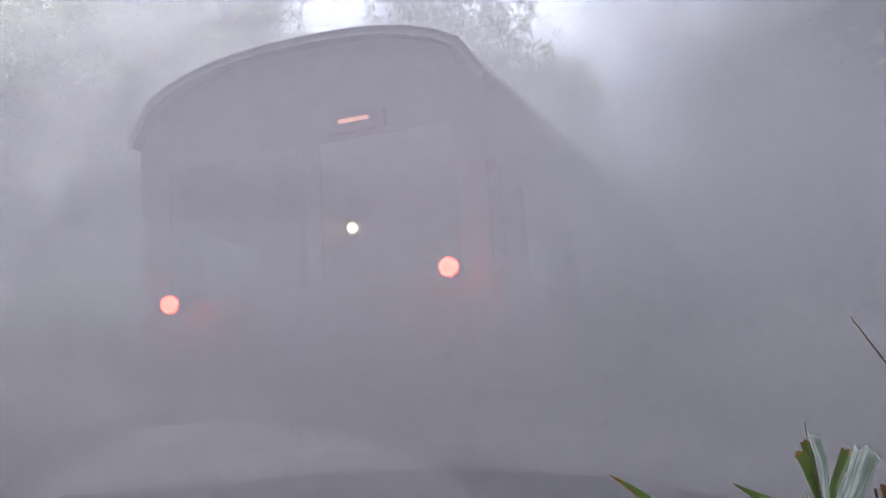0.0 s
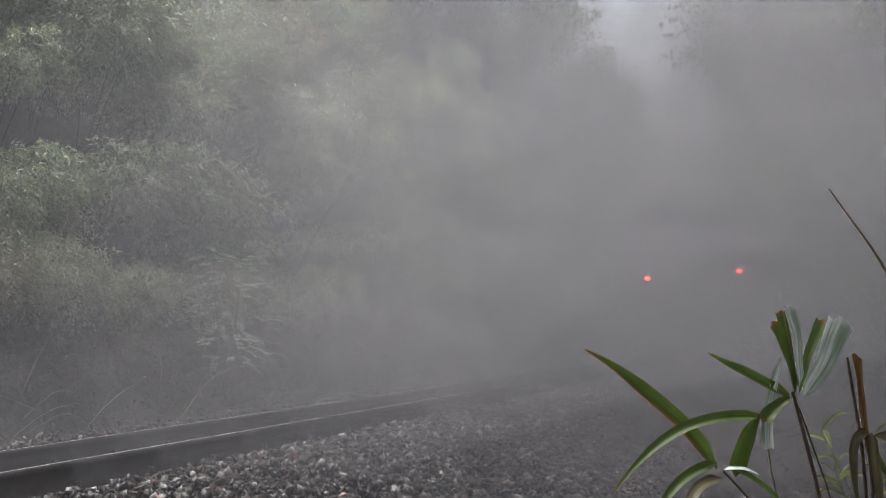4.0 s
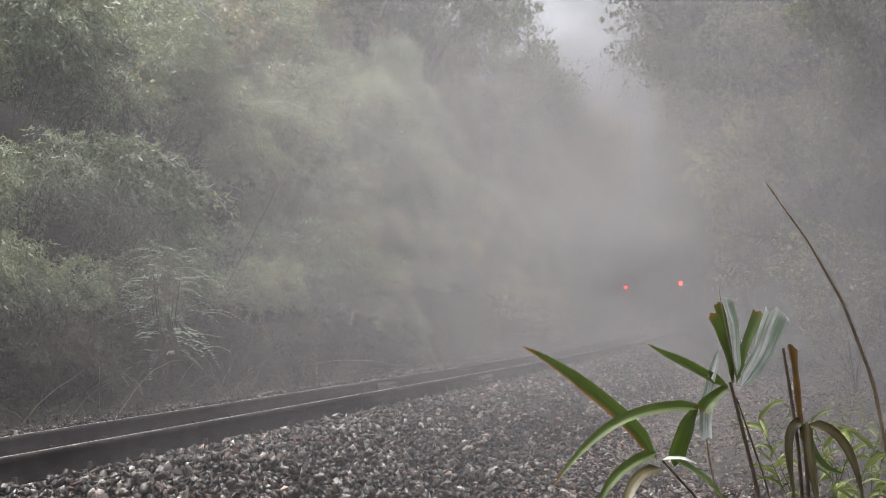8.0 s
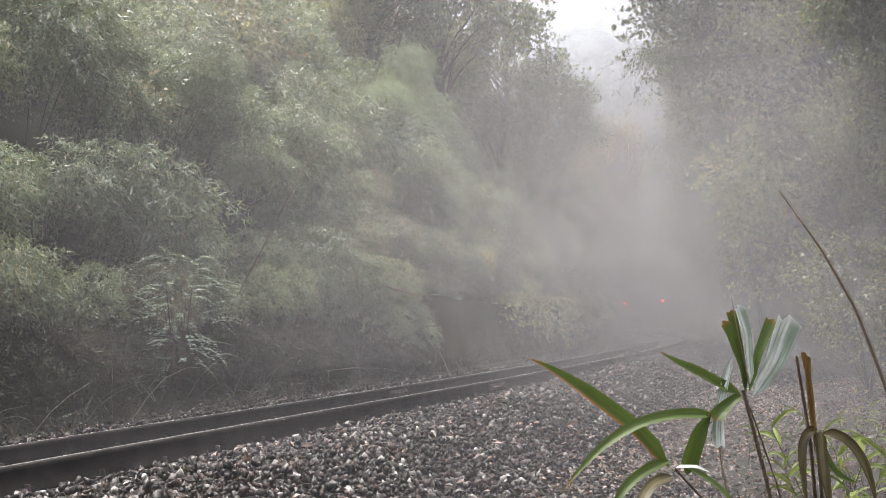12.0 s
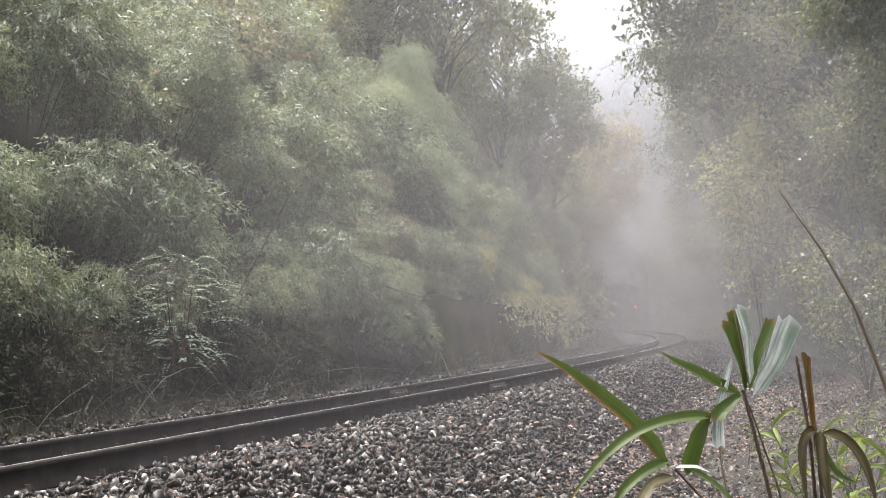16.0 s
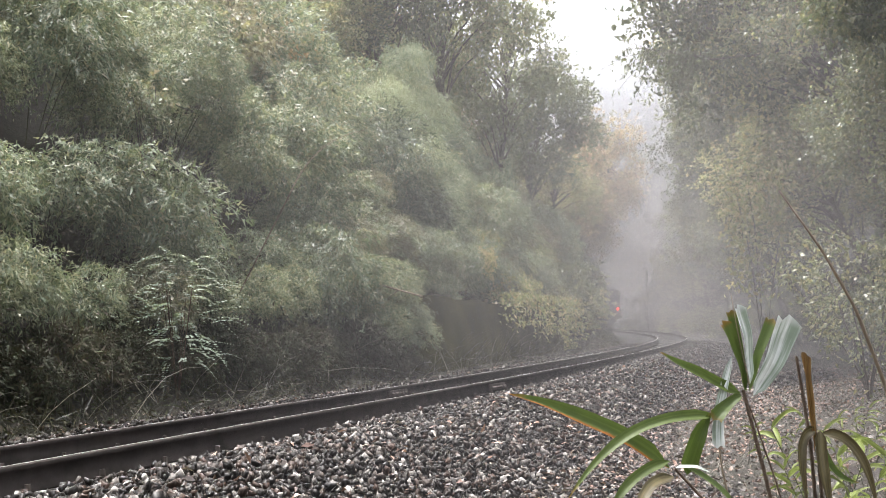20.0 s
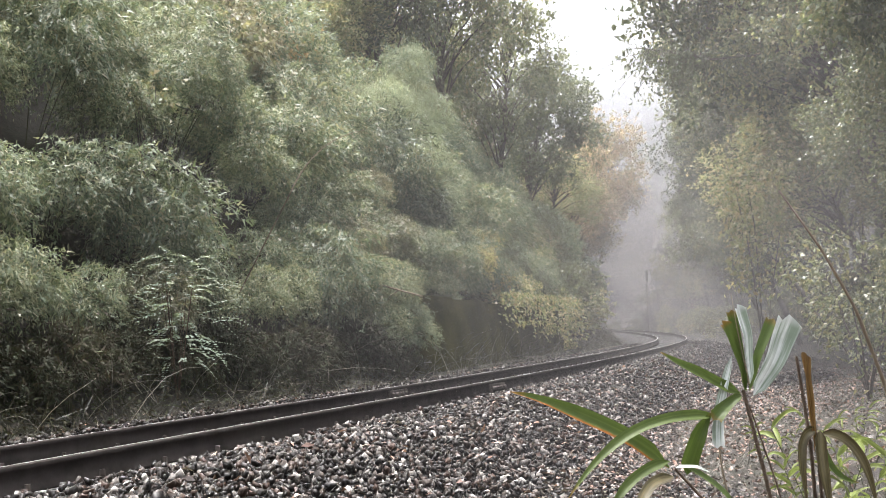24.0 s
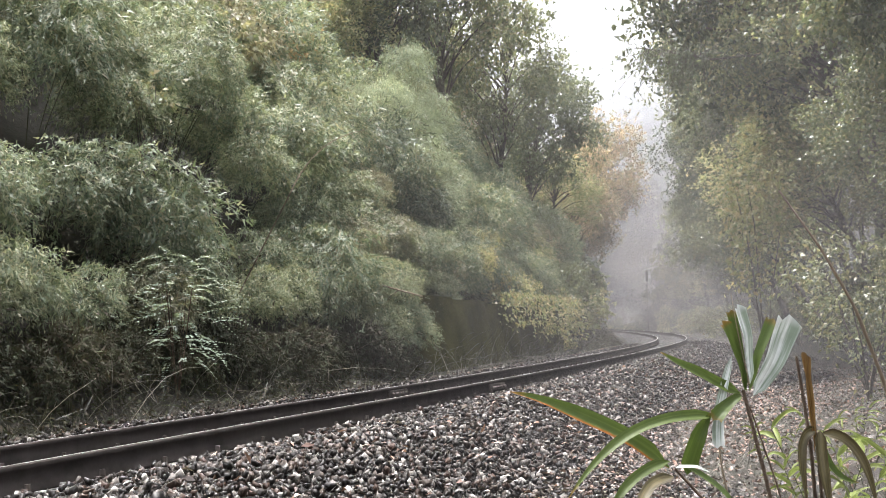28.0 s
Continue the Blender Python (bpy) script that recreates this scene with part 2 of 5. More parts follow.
def tube(points, radii, seg=7):
    """A tapered tube along points: corners and quads."""
    pts = np.asarray(points, float)
    tan = np.gradient(pts, axis=0)
    tan /= np.linalg.norm(tan, axis=1)[:, None] + 1e-9
    side = np.cross(tan, (0.3, 0.2, 0.93))
    bad = np.linalg.norm(side, axis=1) < 1e-3
    side[bad] = (1, 0, 0)
    side /= np.linalg.norm(side, axis=1)[:, None]
    up = np.cross(side, tan)
    a = np.linspace(0, 2 * np.pi, seg, endpoint=False)
    v = pts[:, None] + np.asarray(radii)[:, None, None] * (np.cos(a)[None, :, None] * side[:, None] + np.sin(a)[None, :, None] * up[:, None])
    n = len(pts)
    i = np.arange(n - 1)[:, None] * seg + np.arange(seg)[None]
    j = np.arange(n - 1)[:, None] * seg + (np.arange(seg)[None] + 1) % seg
    return v.reshape(-1, 3), np.stack([i, j, j + seg, i + seg], -1).reshape(-1, 4)


def join(*vf):
    vs, fs, k = [], [], 0
    for v, f in vf:
        vs.append(v)
        fs.append(np.asarray(f) + k)
        k += len(v)
    return np.concatenate(vs), np.concatenate(fs)


def unit(a):
    return a / (np.linalg.norm(a, axis=-1, keepdims=True) + 1e-9)


def leaves(at, way, length, width, r, fold=0.25, curl=0.15, out=None, loose=0.55):
    """One folded blade for each place: four corners, two triangles. out: the side that its face turns to."""
    n = len(at)
    way = unit(way)
    face = unit(r.normal(size=(n, 3)) * loose + ((0, 0, 1) if out is None else unit(out)))
    side = unit(np.cross(way, face))
    nor = np.cross(side, way)
    L = (np.asarray(length) * np.ones(n))[:, None]
    W = (np.asarray(width) * np.ones(n))[:, None]
    mid = at + way * L * 0.42
    v = np.stack([at, mid + side * W / 2 + nor * W * fold, at + way * L - nor * L * curl, mid - side * W / 2 + nor * W * fold], 1)
    k = np.arange(n)[:, None] * 4
    return v.reshape(-1, 3), np.stack([k + (0, 1, 3), k + (1, 2, 3)], 1).reshape(-1, 3)


def lumpy(n, size, r, low=-0.5, lumps=7, rough=0.35):
    """Places near the outside of a lumpy crown of that size, with the way outwards."""
    d = unit(r.normal(size=(n * 3, 3)))
    d = d[d[:, 2] > low][:n]
    c = unit(r.normal(size=(lumps, 3)))
    bulge = np.exp(-((d[:, None] - c[None]) ** 2).sum(-1) / 0.18).max(1)
    rad = (1 - rough) + rough * bulge
    depth = 1 - np.abs(r.normal(size=len(d))) * 0.16
    return d * (rad * depth)[:, None] * np.asarray(size), d


def spray_crown(sprays, per, size, r, leaf=(0.1, 0.02), droop=0.6, twig=0.3, low=-0.6, lumps=8, rough=0.4, spread=0.7):
    """Leaves in sprays along short twigs all over a lumpy crown."""
    p, d = lumpy(sprays, size, r, low, lumps, rough)
    n = len(p)
    way = unit(d + r.normal(size=(n, 3)) * 0.5 + np.array((0, 0, -droop)))
    f = r.random((n, per, 1))
    at = p[:, None] + way[:, None] * f * twig + r.normal(size=(n, per, 3)) * twig * 0.12
    w = way[:, None] + r.normal(size=(n, per, 3)) * spread + np.array((0, 0, -droop * 0.5)) * f
    L = leaf[0] * r.uniform(0.6, 1.3, n * per)
    return leaves(at.reshape(-1, 3), w.reshape(-1, 3), L, leaf[1] * L / leaf[0] * r.uniform(0.8, 1.2, n * per), r, out=np.repeat(d + (0, 0, 0.25), per, 0), loose=0.7)


# ---------------------------------------------------------------- the line of the track
GAUGE = 1.127                     # between the middles of the rail heads
CANT = 0.061
RISE = 0.0056
STEP = 0.25
TS = np.arange(-30, 200, STEP)
BEND = np.interp(TS, (-30, 0, 12, 26, 40, 75, 105, 130, 170), (-0.0067, -0.0067, 0.0038, 0.0026, 0.0058, 0.001, 0.003, 0.012, 0.012))
i0 = int(np.argmin(abs(TS)))
HD = -np.cumsum(BEND * STEP)
HD = HD - HD[i0] + radians(18.177)
tx, ty = np.cumsum(np.sin(HD) * STEP), np.cumsum(np.cos(HD) * STEP)
a0 = radians(18.177)
# middle of the track; the nearer rail runs 3.67 m from the camera
TX = tx - tx[i0] - 3.674 * math.cos(a0) - np.cos(HD) * GAUGE / 2
TY = ty - ty[i0] + 3.674 * math.sin(a0) + np.sin(HD) * GAUGE / 2


def along(s, o=0.0):
    """Places on the ground plan, s metres along the track and o metres to its left; with the heading."""
    h = np.interp(s, TS, HD)
    return np.interp(s, TS, TX) - np.cos(h) * o, np.interp(s, TS, TY) + np.sin(h) * o, h


def rail_z(s, o=0.0):
    return RISE * np.clip(s, -30, 170) - CANT * (np.asarray(o) + GAUGE / 2) / GAUGE


def spot(s, o, z=0.0, turn=0.0, lean=0.0):
    """A pose on the track: y points along it, z is measured from the nearer rail's head."""
    x, y, h = along(s, o)
    return Matrix.Translation((float(x), float(y), float(RISE * np.clip(s, -30, 170) + z))) @ Matrix.Rotation(-float(h) + turn, 4, "Z") @ Matrix.Rotation(lean, 4, "Y")


PROFILE_O = (-400, -60, -30, -14, -9, -6.5, -4.6, -3.2, -2.3, -1.6, -0.85, 0.85, 1.5, 1.9, 2.3, 2.9, 3.7, 5.2, 8.0, 14, 24, 40, 90, 400)
PROFILE_Z = (30, 16, 10, 3.2, 1.2, 0.15, -0.42, -0.50, -0.42, -0.36, -0.38, -0.38, -0.34, -0.30, -0.12, 0.15, 0.9, 2.3, 4.4, 8.5, 13.5, 18, 30, 45)


def track_coords(x, y):
    x, y = np.ravel(x), np.ravel(y)
    s, o = np.empty(len(x)), np.empty(len(x))
    for a in range(0, len(x), 4000):
        d = (x[a:a + 4000, None] - TX[None, ::2]) ** 2 + (y[a:a + 4000, None] - TY[None, ::2]) ** 2
        i = d.argmin(1) * 2
        dx, dy = x[a:a + 4000] - TX[i], y[a:a + 4000] - TY[i]
        s[a:a + 4000] = TS[i] + dx * np.sin(HD[i]) + dy * np.cos(HD[i])
        o[a:a + 4000] = -dx * np.cos(HD[i]) + dy * np.sin(HD[i])
    return s, o


def swell(x, y, scale, seed=0.0):
    return np.array([noise.noise((a / scale + seed, b / scale, seed)) for a, b in zip(np.ravel(x), np.ravel(y))])


def ground_z(x, y, rough=True):
    s, o = track_coords(x, y)
    z = np.interp(o, PROFILE_O, PROFILE_Z) + RISE * np.clip(s, -30, 170)
    if rough:
        amp = np.clip((np.abs(o) - 2.0) * 0.12, 0, 1.0)
        z = z + amp * (swell(x, y, 3.1) * 0.5 + swell(x, y, 9.0, 5.0))
    return z


def ground_at(s, o):
    x, y, _ = along(s, o)
    return float(x), float(y), float(ground_z(np.array([x]), np.array([y]))[0])


# ---------------------------------------------------------------- ground
def build_ground():
    sa = np.concatenate([[-900, -300, -120, -60], np.arange(-30, 0, 3), np.arange(0, 60, 0.8), np.arange(60, 170, 3), [200, 300, 600, 1500]])
    xs = np.concatenate([[-1500, -600, -250, -120, -80], np.arange(-60, -14, 2.0), np.arange(-14, 14, 0.4), np.arange(14, 60, 2.0), [80, 120, 250, 600, 1500]])
    X, Y = np.meshgrid(xs, sa)
    Z = ground_z(X, Y).reshape(X.shape)
    v = np.stack([X, Y, Z], -1).reshape(-1, 3)
    w = len(xs)
    i = (np.arange(len(sa) - 1)[:, None] * w + np.arange(w - 1)[None]).ravel()
    f = np.stack([i, i + 1, i + w + 1, i + w], -1)
    me = mesh_np("ground", v, f, EARTH, smooth=True)
    tagged(new("ground", me), "earth bank and ground under fallen leaves beside the track", kind="structure")


build_ground()


def strip(name, s0, s1, os, zs, mat, step=0.5, wob=0.0):
    """A strip along the track with the given cross-section."""
    ss = np.arange(s0, s1 + step / 2, step)
    rows = []
    for k, (o, z) in enumerate(zip(os, zs)):
        x, y, _ = along(ss, o)
        rows.append(np.stack([x, y, RISE * np.clip(ss, -30, 170) + z + wob * rng.normal(size=len(ss))], -1))
    v = np.stack(rows, 1)
    k = len(os)
    i = (np.arange(len(ss) - 1)[:, None] * k + np.arange(k - 1)[None]).ravel()
    return mesh_np(name, v.reshape(-1, 3), np.stack([i, i + k, i + k + 1, i + 1], -1), mat, smooth=True)


bed = tagged(new("ballast_bed", strip("ballast_bed", -25, 170, (-3.0, -2.3, -1.8, -1.3, -0.7, 0, 0.7, 1.5, 1.95), (-0.5, -0.37, -0.24, -0.168, -0.175, -0.25, -0.2, -0.19, -0.25), BED)),
             "bed of crushed grey ballast under the track", kind="structure")


# ---------------------------------------------------------------- rails and sleepers
def build_rail(o, label):
    prof = [(-0.033, -0.007), (-0.027, -0.003), (-0.009, 0.0), (0.009, 0.0), (0.027, -0.003), (0.033, -0.007), (0.033, -0.03), (0.024, -0.036), (0.024, -0.112), (0.05, -0.13), (0.05, -0.142), (-0.05, -0.142), (-0.05, -0.13), (-0.024, -0.112), (-0.024, -0.036), (-0.033, -0.03)]
    ss = np.concatenate([np.arange(-25, 60, 0.5), np.arange(60, 170, 1.0)])
    rows = []
    for po, pz in prof:
        x, y, _ = along(ss, o - po)
        rows.append(np.stack([x, y, rail_z(ss, o - po) + pz], -1))
    v = np.stack(rows, 1)
    k = len(prof)
    i = np.arange(len(ss) - 1)[:, None] * k
    f = np.stack([i + np.arange(k), i + (np.arange(k) + 1) % k, i + k + (np.arange(k) + 1) % k, i + k + np.arange(k)], -1).reshape(-1, 4)
    me = mesh_np("rail", v.reshape(-1, 3), f, RAIL, HEAD)
    mi = np.zeros((len(ss) - 1, k), np.int32)
    mi[:, 2] = 1
    me.polygons.foreach_set("material_index", mi.ravel())
    tagged(new("rail", me), label, "rail", "rails of the track")


build_rail(-GAUGE / 2, "worn steel rail with a dark rusty web and polished head")
build_rail(GAUGE / 2, "worn steel rail with a dark rusty web and polished head")


def fishplate(s, o, side):
    """A joint of the rail: a plate along its web with four bolts."""
    ob = tagged(new("fishplate"), "rusty fishplate bolted over a rail joint", "fishplate", "rail joints")
    ob.matrix_basis = spot(s, o, float(rail_z(s, o) - RISE * s))
    part("plate", box(0.03, 0.56, 0.07, pose(side * 0.043, 0, -0.07), 0.005), IRON, ob)
    for k in range(4):
        part("bolt", rod(0.016, 0.014, 0.04, pose(side * 0.07, -0.2 + k * 0.133, -0.07, 0, 90), 6), IRON, ob)


fishplate(12.05, GAUGE / 2, 1)
fishplate(12.2, -GAUGE / 2, 1)


def build_sleepers():
    base = tagged(new("sleeper"), "dark timber railway sleeper half buried in ballast", "sleeper", "sleepers under the rails")
    part("beam", box(2.1, 0.2, 0.13, pose(0, 0, -0.268), 0.012), TIMBER, base)
    for o in (-GAUGE / 2, GAUGE / 2):
        part("base_plate", box(0.22, 0.13, 0.06, pose(o, 0, -0.173), 0.004), RAIL, base)
        for e in (-0.085, 0.085):
            bm = rod(0.016, 0.014, 0.035, pose(o + e, 0.03, -0.11), 6)
            part("bolt", bm, IRON, base)
            bm = box(0.05, 0.045, 0.012, pose(o + e * 0.8, 0.03, -0.135), 0.003)
            part("clip", bm, IRON, base)
    lean = math.atan2(CANT, GAUGE)
    k = 0
    for s in np.arange(4.437 - 0.5667 * 7, 44, 0.5667):
        m = spot(s, 0, -CANT / 2, 0, -lean)
        if k == 0:
            base.matrix_basis = m
        else:
            copy_thing(base, m)
        k += 1


build_sleepers()


# ---------------------------------------------------------------- ballast stones
def stone_shape(r):
    """A broken stone: a chipped block with twelve flat facets."""
    v = np.array([(x, y, z) for x in (-1, 1) for y in (-1, 1) for z in (-1, 1)], float) * (0.72, 0.72 * r.uniform(0.5, 0.95), 0.72 * r.uniform(0.28, 0.6))
    v = v + r.uniform(-0.42, 0.42, v.shape) * (1, 0.8, 0.6)
    q = np.array([(0, 1, 3, 2), (4, 6, 7, 5), (0, 4, 5, 1), (2, 3, 7, 6), (0, 2, 6, 4), (1, 5, 7, 3)])
    return v, np.concatenate([q[:, (0, 1, 2)], q[:, (0, 2, 3)]])


SHAPES = [stone_shape(rng) for _ in range(14)]


def turns(n, r):
    q = unit(r.normal(size=(n, 4)))
    w, x, y, z = q.T
    return np.stack([1 - 2 * (y * y + z * z), 2 * (x * y - z * w), 2 * (x * z + y * w), 2 * (x * y + z * w), 1 - 2 * (x * x + z * z), 2 * (y * z - x * w),
                     2 * (x * z - y * w), 2 * (y * z + x * w), 1 - 2 * (x * x + y * y)], -1).reshape(n, 3, 3)


def bed_z(s, o):
    return np.interp(o, (-4.2, -3.0, -2.3, -1.8, -1.3, -0.7, -0.45, 0.45, 0.7, 1.5, 1.95, 2.3), (-0.47, -0.5, -0.37, -0.24, -0.158, -0.16, -0.25, -0.27, -0.2, -0.19, -0.25, -0.1)) + RISE * np.clip(s, -30, 170)


def stones_at(s, o, size, r, lift=0.2):
    n = len(s)
    x, y, _ = along(s, o)
    c = np.stack([x, y, bed_z(s, o) + size * lift + r.random(n) * size * 1.3], -1)
    R = turns(n, r)
    vs, fs, k = [], [], 0
    pick = r.integers(0, len(SHAPES), n)
    for j, (v, f) in enumerate(SHAPES):
        q = pick == j
        vv = np.einsum("nij,kj->nki", R[q], v) * size[q][:, None, None] + c[q][:, None]
        m = len(vv)
        vs.append(vv.reshape(-1, 3))
        fs.append((f[None] + np.arange(m)[:, None, None] * len(v)).reshape(-1, 3) + k)
        k += m * len(v)
    return np.concatenate(vs), np.concatenate(fs)


def build_ballast():
    r = np.random.default_rng(11)
    sets = []
    # near shoulder, denser close by
    for s0, s1, dens in ((-8, 3.5, 260), (3.5, 9, 1350), (9, 16, 950), (16, 26, 340), (26, 44, 120)):
        n = int((s1 - s0) * 2.9 * dens)
        s, o = r.uniform(s0, s1, n), -0.68 - r.random(n) ** 1.15 * 3.6
        sets.append(stones_at(s, o, (0.011 + 0.021 * r.random(n) ** 1.7) * (1 + 0.3 * (s0 > 15)), r))
    n = 15000                                     # thinner scatter over the path
    s, o = r.uniform(5, 20, n), -3.2 - np.abs(r.normal(size=n)) * 0.9
    sets.append(stones_at(s, o, 0.008 + 0.02 * r.random(n) ** 2, r))
    n = 3500
    s, o = r.uniform(-8, 40, n), r.uniform(-0.46, 0.46, n)
    sets.append(stones_at(s, o, r.uniform(0.014, 0.028, n), r, 0.0))
    n = 7000
    s, o = r.uniform(6, 42, n), r.uniform(0.7, 2.1, n)
    sets.append(stones_at(s, o, r.uniform(0.013, 0.03, n), r))
    v, f = join(*sets)
    ob = tagged(new("ballast_stones", mesh_np("ballast_stones", v, f, STONE)), "crushed grey ballast stones heaped along the track", "ballast", kind="stuff")
    # the stones nearest by, each on its own
    meshes = [mesh_np("ballast_stone", v, f, STONE_ONE) for v, f in SHAPES]
    for k in range(300):
        s, o = r.uniform(4.3, 7.6), -0.72 - r.random() ** 1.4 * 1.1
        x, y, _ = along(s, o)
        q = 0.014 + 0.019 * r.random() ** 1.5
        st = new("ballast_stone", meshes[k % len(meshes)])
        st.parent = bed
        st.matrix_basis = Matrix.Translation((float(x), float(y), float(bed_z(s, o)) + q * r.uniform(0.8, 1.6))) @ Euler(tuple(r.uniform(0, 6.28, 3))).to_matrix().to_4x4() @ Matrix.Scale(q, 4)


build_ballast()


def build_litter():
    r = np.random.default_rng(12)
    n1, n2, n3 = 1500, 25000, 500
    s = np.concatenate([r.uniform(4, 20, n1), -4 + 28 * r.random(n2) ** 1.2, r.uniform(6, 40, n3)])
    o = np.concatenate([-0.9 - r.random(n1) ** 0.7 * 2.4, -2.5 - np.abs(r.normal(size=n2)) * 1.5, 1.5 + r.random(n3) * 0.7])
    x, y, _ = along(s, o)
    z = np.where((o < -2.9) | (o > 2.0), ground_z(x, y), bed_z(s, o)) + np.where(np.arange(len(s)) < n1, 0.068, 0.035) + r.random(len(s)) * 0.02
    way = np.stack([r.normal(size=len(s)), r.normal(size=len(s)), r.normal(size=len(s)) * 0.25], -1)
    v, f = leaves(np.stack([x, y, z], -1), way, r.uniform(0.025, 0.06, len(s)) * np.where(np.arange(len(s)) < n1, 1.6, 1.0), r.uniform(0.012, 0.032, len(s)), r, 0.3, 0.15)
    tagged(new("fallen_leaves", mesh_np("fallen_leaves", v, f, LITTER)), "brown and tan fallen leaves lying on ground and ballast", "leaf litter", kind="stuff")


build_litter()


# ---------------------------------------------------------------- plants: kinds
def bamboo_crown(mat, seed, sprays=235, per=27, leaf=0.098, low=-0.75, droop=0.55, fine=0.15, name="crown"):
    """A billow of thin bamboo, one metre in radius: short arching twigs all over it, each a loose tuft of narrow leaves, and sparser leaves inside."""
    r = np.random.default_rng(seed)
    p, d = lumpy(sprays, (1.0, 1.0, 0.82), r, low, 11, 0.42)
    n = len(p)
    L = r.uniform(0.22, 0.5, (n, 1, 1))
    way = unit(d * (1, 1, 0.55) + r.normal(size=(n, 3)) * 0.45 + (0, 0, 0.12))
    u = r.random((n, per, 1)) ** 0.7
    bend = np.array((0, 0, -1.0)) * droop
    at = p[:, None] * 0.93 + way[:, None] * L * u + bend * L * u ** 2 + r.normal(size=(n, per, 3)) * 0.04 * (0.5 + u)
    tan = way[:, None] + bend * 2 * u
    w = unit(tan) * 0.8 + r.normal(size=(n, per, 3)) * 0.62 + (0, 0, -0.35)
    at, w = at.reshape(-1, 3), unit(w.reshape(-1, 3))
    out = np.repeat(d + (0, 0, 0.5), per, 0)
    k = int(len(at) * fine)                        # inside
    q = unit(r.normal(size=(k, 3))) * r.uniform(0.25, 0.75, (k, 1)) * (1, 1, 0.8)
    at, w, out = np.concatenate([at, q]), np.concatenate([w, unit(r.normal(size=(k, 3)) + (0, 0, -0.5))]), np.concatenate([out, q + (0, 0, 0.3)])
    m = len(at)
    length = leaf * r.uniform(0.55, 1.35, (m, 1))
    face = unit(r.normal(size=(m, 3)) * 0.6 + unit(out))
    side = unit(np.cross(w, face)) * length * r.uniform(0.19, 0.29, (m, 1)) / 2
    v = np.stack([at + side, at + w * length, at - side], 1).reshape(-1, 3)
    return mesh_np(name, v, np.arange(m * 3).reshape(-1, 3), mat)


def bamboo(label, mat, seed, culms=3, group="bamboo thicket beside the track", **shape):
    """A clump of thin bamboo: culms a metre tall to be drawn out to the crown, and the crown."""
    r = np.random.default_rng(seed + 500)
    ob = tagged(new("bamboo_clump"), label, "bamboo", group)
    for k in range(culms):
        t = np.linspace(0, 1, 8)[:, None]
        a = k * 6.28 / culms + r.normal() * 0.4
        way = np.array((math.cos(a), math.sin(a), 0.0))
        v, f = tube(t * np.array((0, 0, 1.0)) + way * (0.05 + 0.3 * t ** 2), 0.008 * (1 - 0.6 * t[:, 0]), 5)
        part("culm", mesh_np("culm", v, f, CULM, smooth=True), None, ob)
    part("crown", bamboo_crown(mat, seed, **shape), None, ob)
    return ob


def set_clump(ob, foot, crown, size, turn, copy=True):
    """Stands a clump (or a copy) at its foot with its crown at a place; the culms reach up into the crown."""
    base = Matrix.Translation(foot)
    if copy:
        ob = copy_thing(ob, base)
    else:
        ob.matrix_basis = base
    d = Vector(crown) - Vector(foot)
    rot = Vector((0, 0, 1)).rotation_difference(d).to_matrix().to_4x4()
    for q in ob.children:
        if q.name.startswith("crown"):
            q.matrix_basis = Matrix.Translation(d) @ Matrix.Rotation(turn, 4, "Z") @ Matrix.Diagonal((*size, 1))
        else:
            q.matrix_basis = rot @ Matrix.Rotation(turn, 4, "Z") @ Matrix.Diagonal((1, 1, d.length, 1))
    return ob


def tree(name, label, mat, seed, height=9.0, size=(2.6, 2.6, 2.8), clumps=40, sprays=70, per=6, leaf=(0.16, 0.085), trunk=0.13, droop=0.35, bare=0.45, group=""):
    """A broadleaf tree: tapered trunk, limbs, and clumps of leaves at the limbs' ends, with gaps between them."""
    r = np.random.default_rng(seed)
    ob = tagged(new(name), label, "tree", group)
    t = np.linspace(0, 1, 10)[:, None]
    sway = r.normal(size=3) * (0.5, 0.5, 0)
    pts = t * np.array((0, 0, height * 0.9)) + sway * np.sin(t * 3) * 0.5
    v, f = tube(pts, trunk * (1.15 - 0.95 * t[:, 0]), 9)
    part("trunk", mesh_np("trunk", v, f, BARK, smooth=True), None, ob)
    cz = height - size[2]
    sets = []
    for k in range(clumps):
        d = unit(r.normal(size=3))
        d[2] = d[2] * 0.9 + 0.15
        c = d * np.array(size) * r.uniform(0.55, 0.95) + (0, 0, cz)
        z0 = np.clip(c[2] - r.uniform(0.8, 2.0), height * bare * 0.6, height * 0.85)
        root = np.array([np.interp(z0, pts[:, 2], pts[:, i]) for i in range(3)])
        u = np.linspace(0, 1, 7)[:, None]
        path = root + (c - root) * u + np.array((0, 0, 1.0)) * np.sin(u * np.pi) * 0.35 + r.normal(size=(7, 3)) * 0.06 * u
        v, f = tube(path, trunk * 0.26 * (1.05 - 0.9 * u[:, 0]), 5)
        part("limb", mesh_np("limb", v, f, BARK, smooth=True), None, ob)
        s = np.array(size) * r.uniform(0.26, 0.42)
        v, f = spray_crown(sprays, per, s, r, leaf, droop, 0.35, -0.9, 6, 0.55, 0.8)
        sets.append((v + c, f))
    v, f = join(*sets)
    part("crown", mesh_np("crown", v, f, mat), None, ob)
    return ob


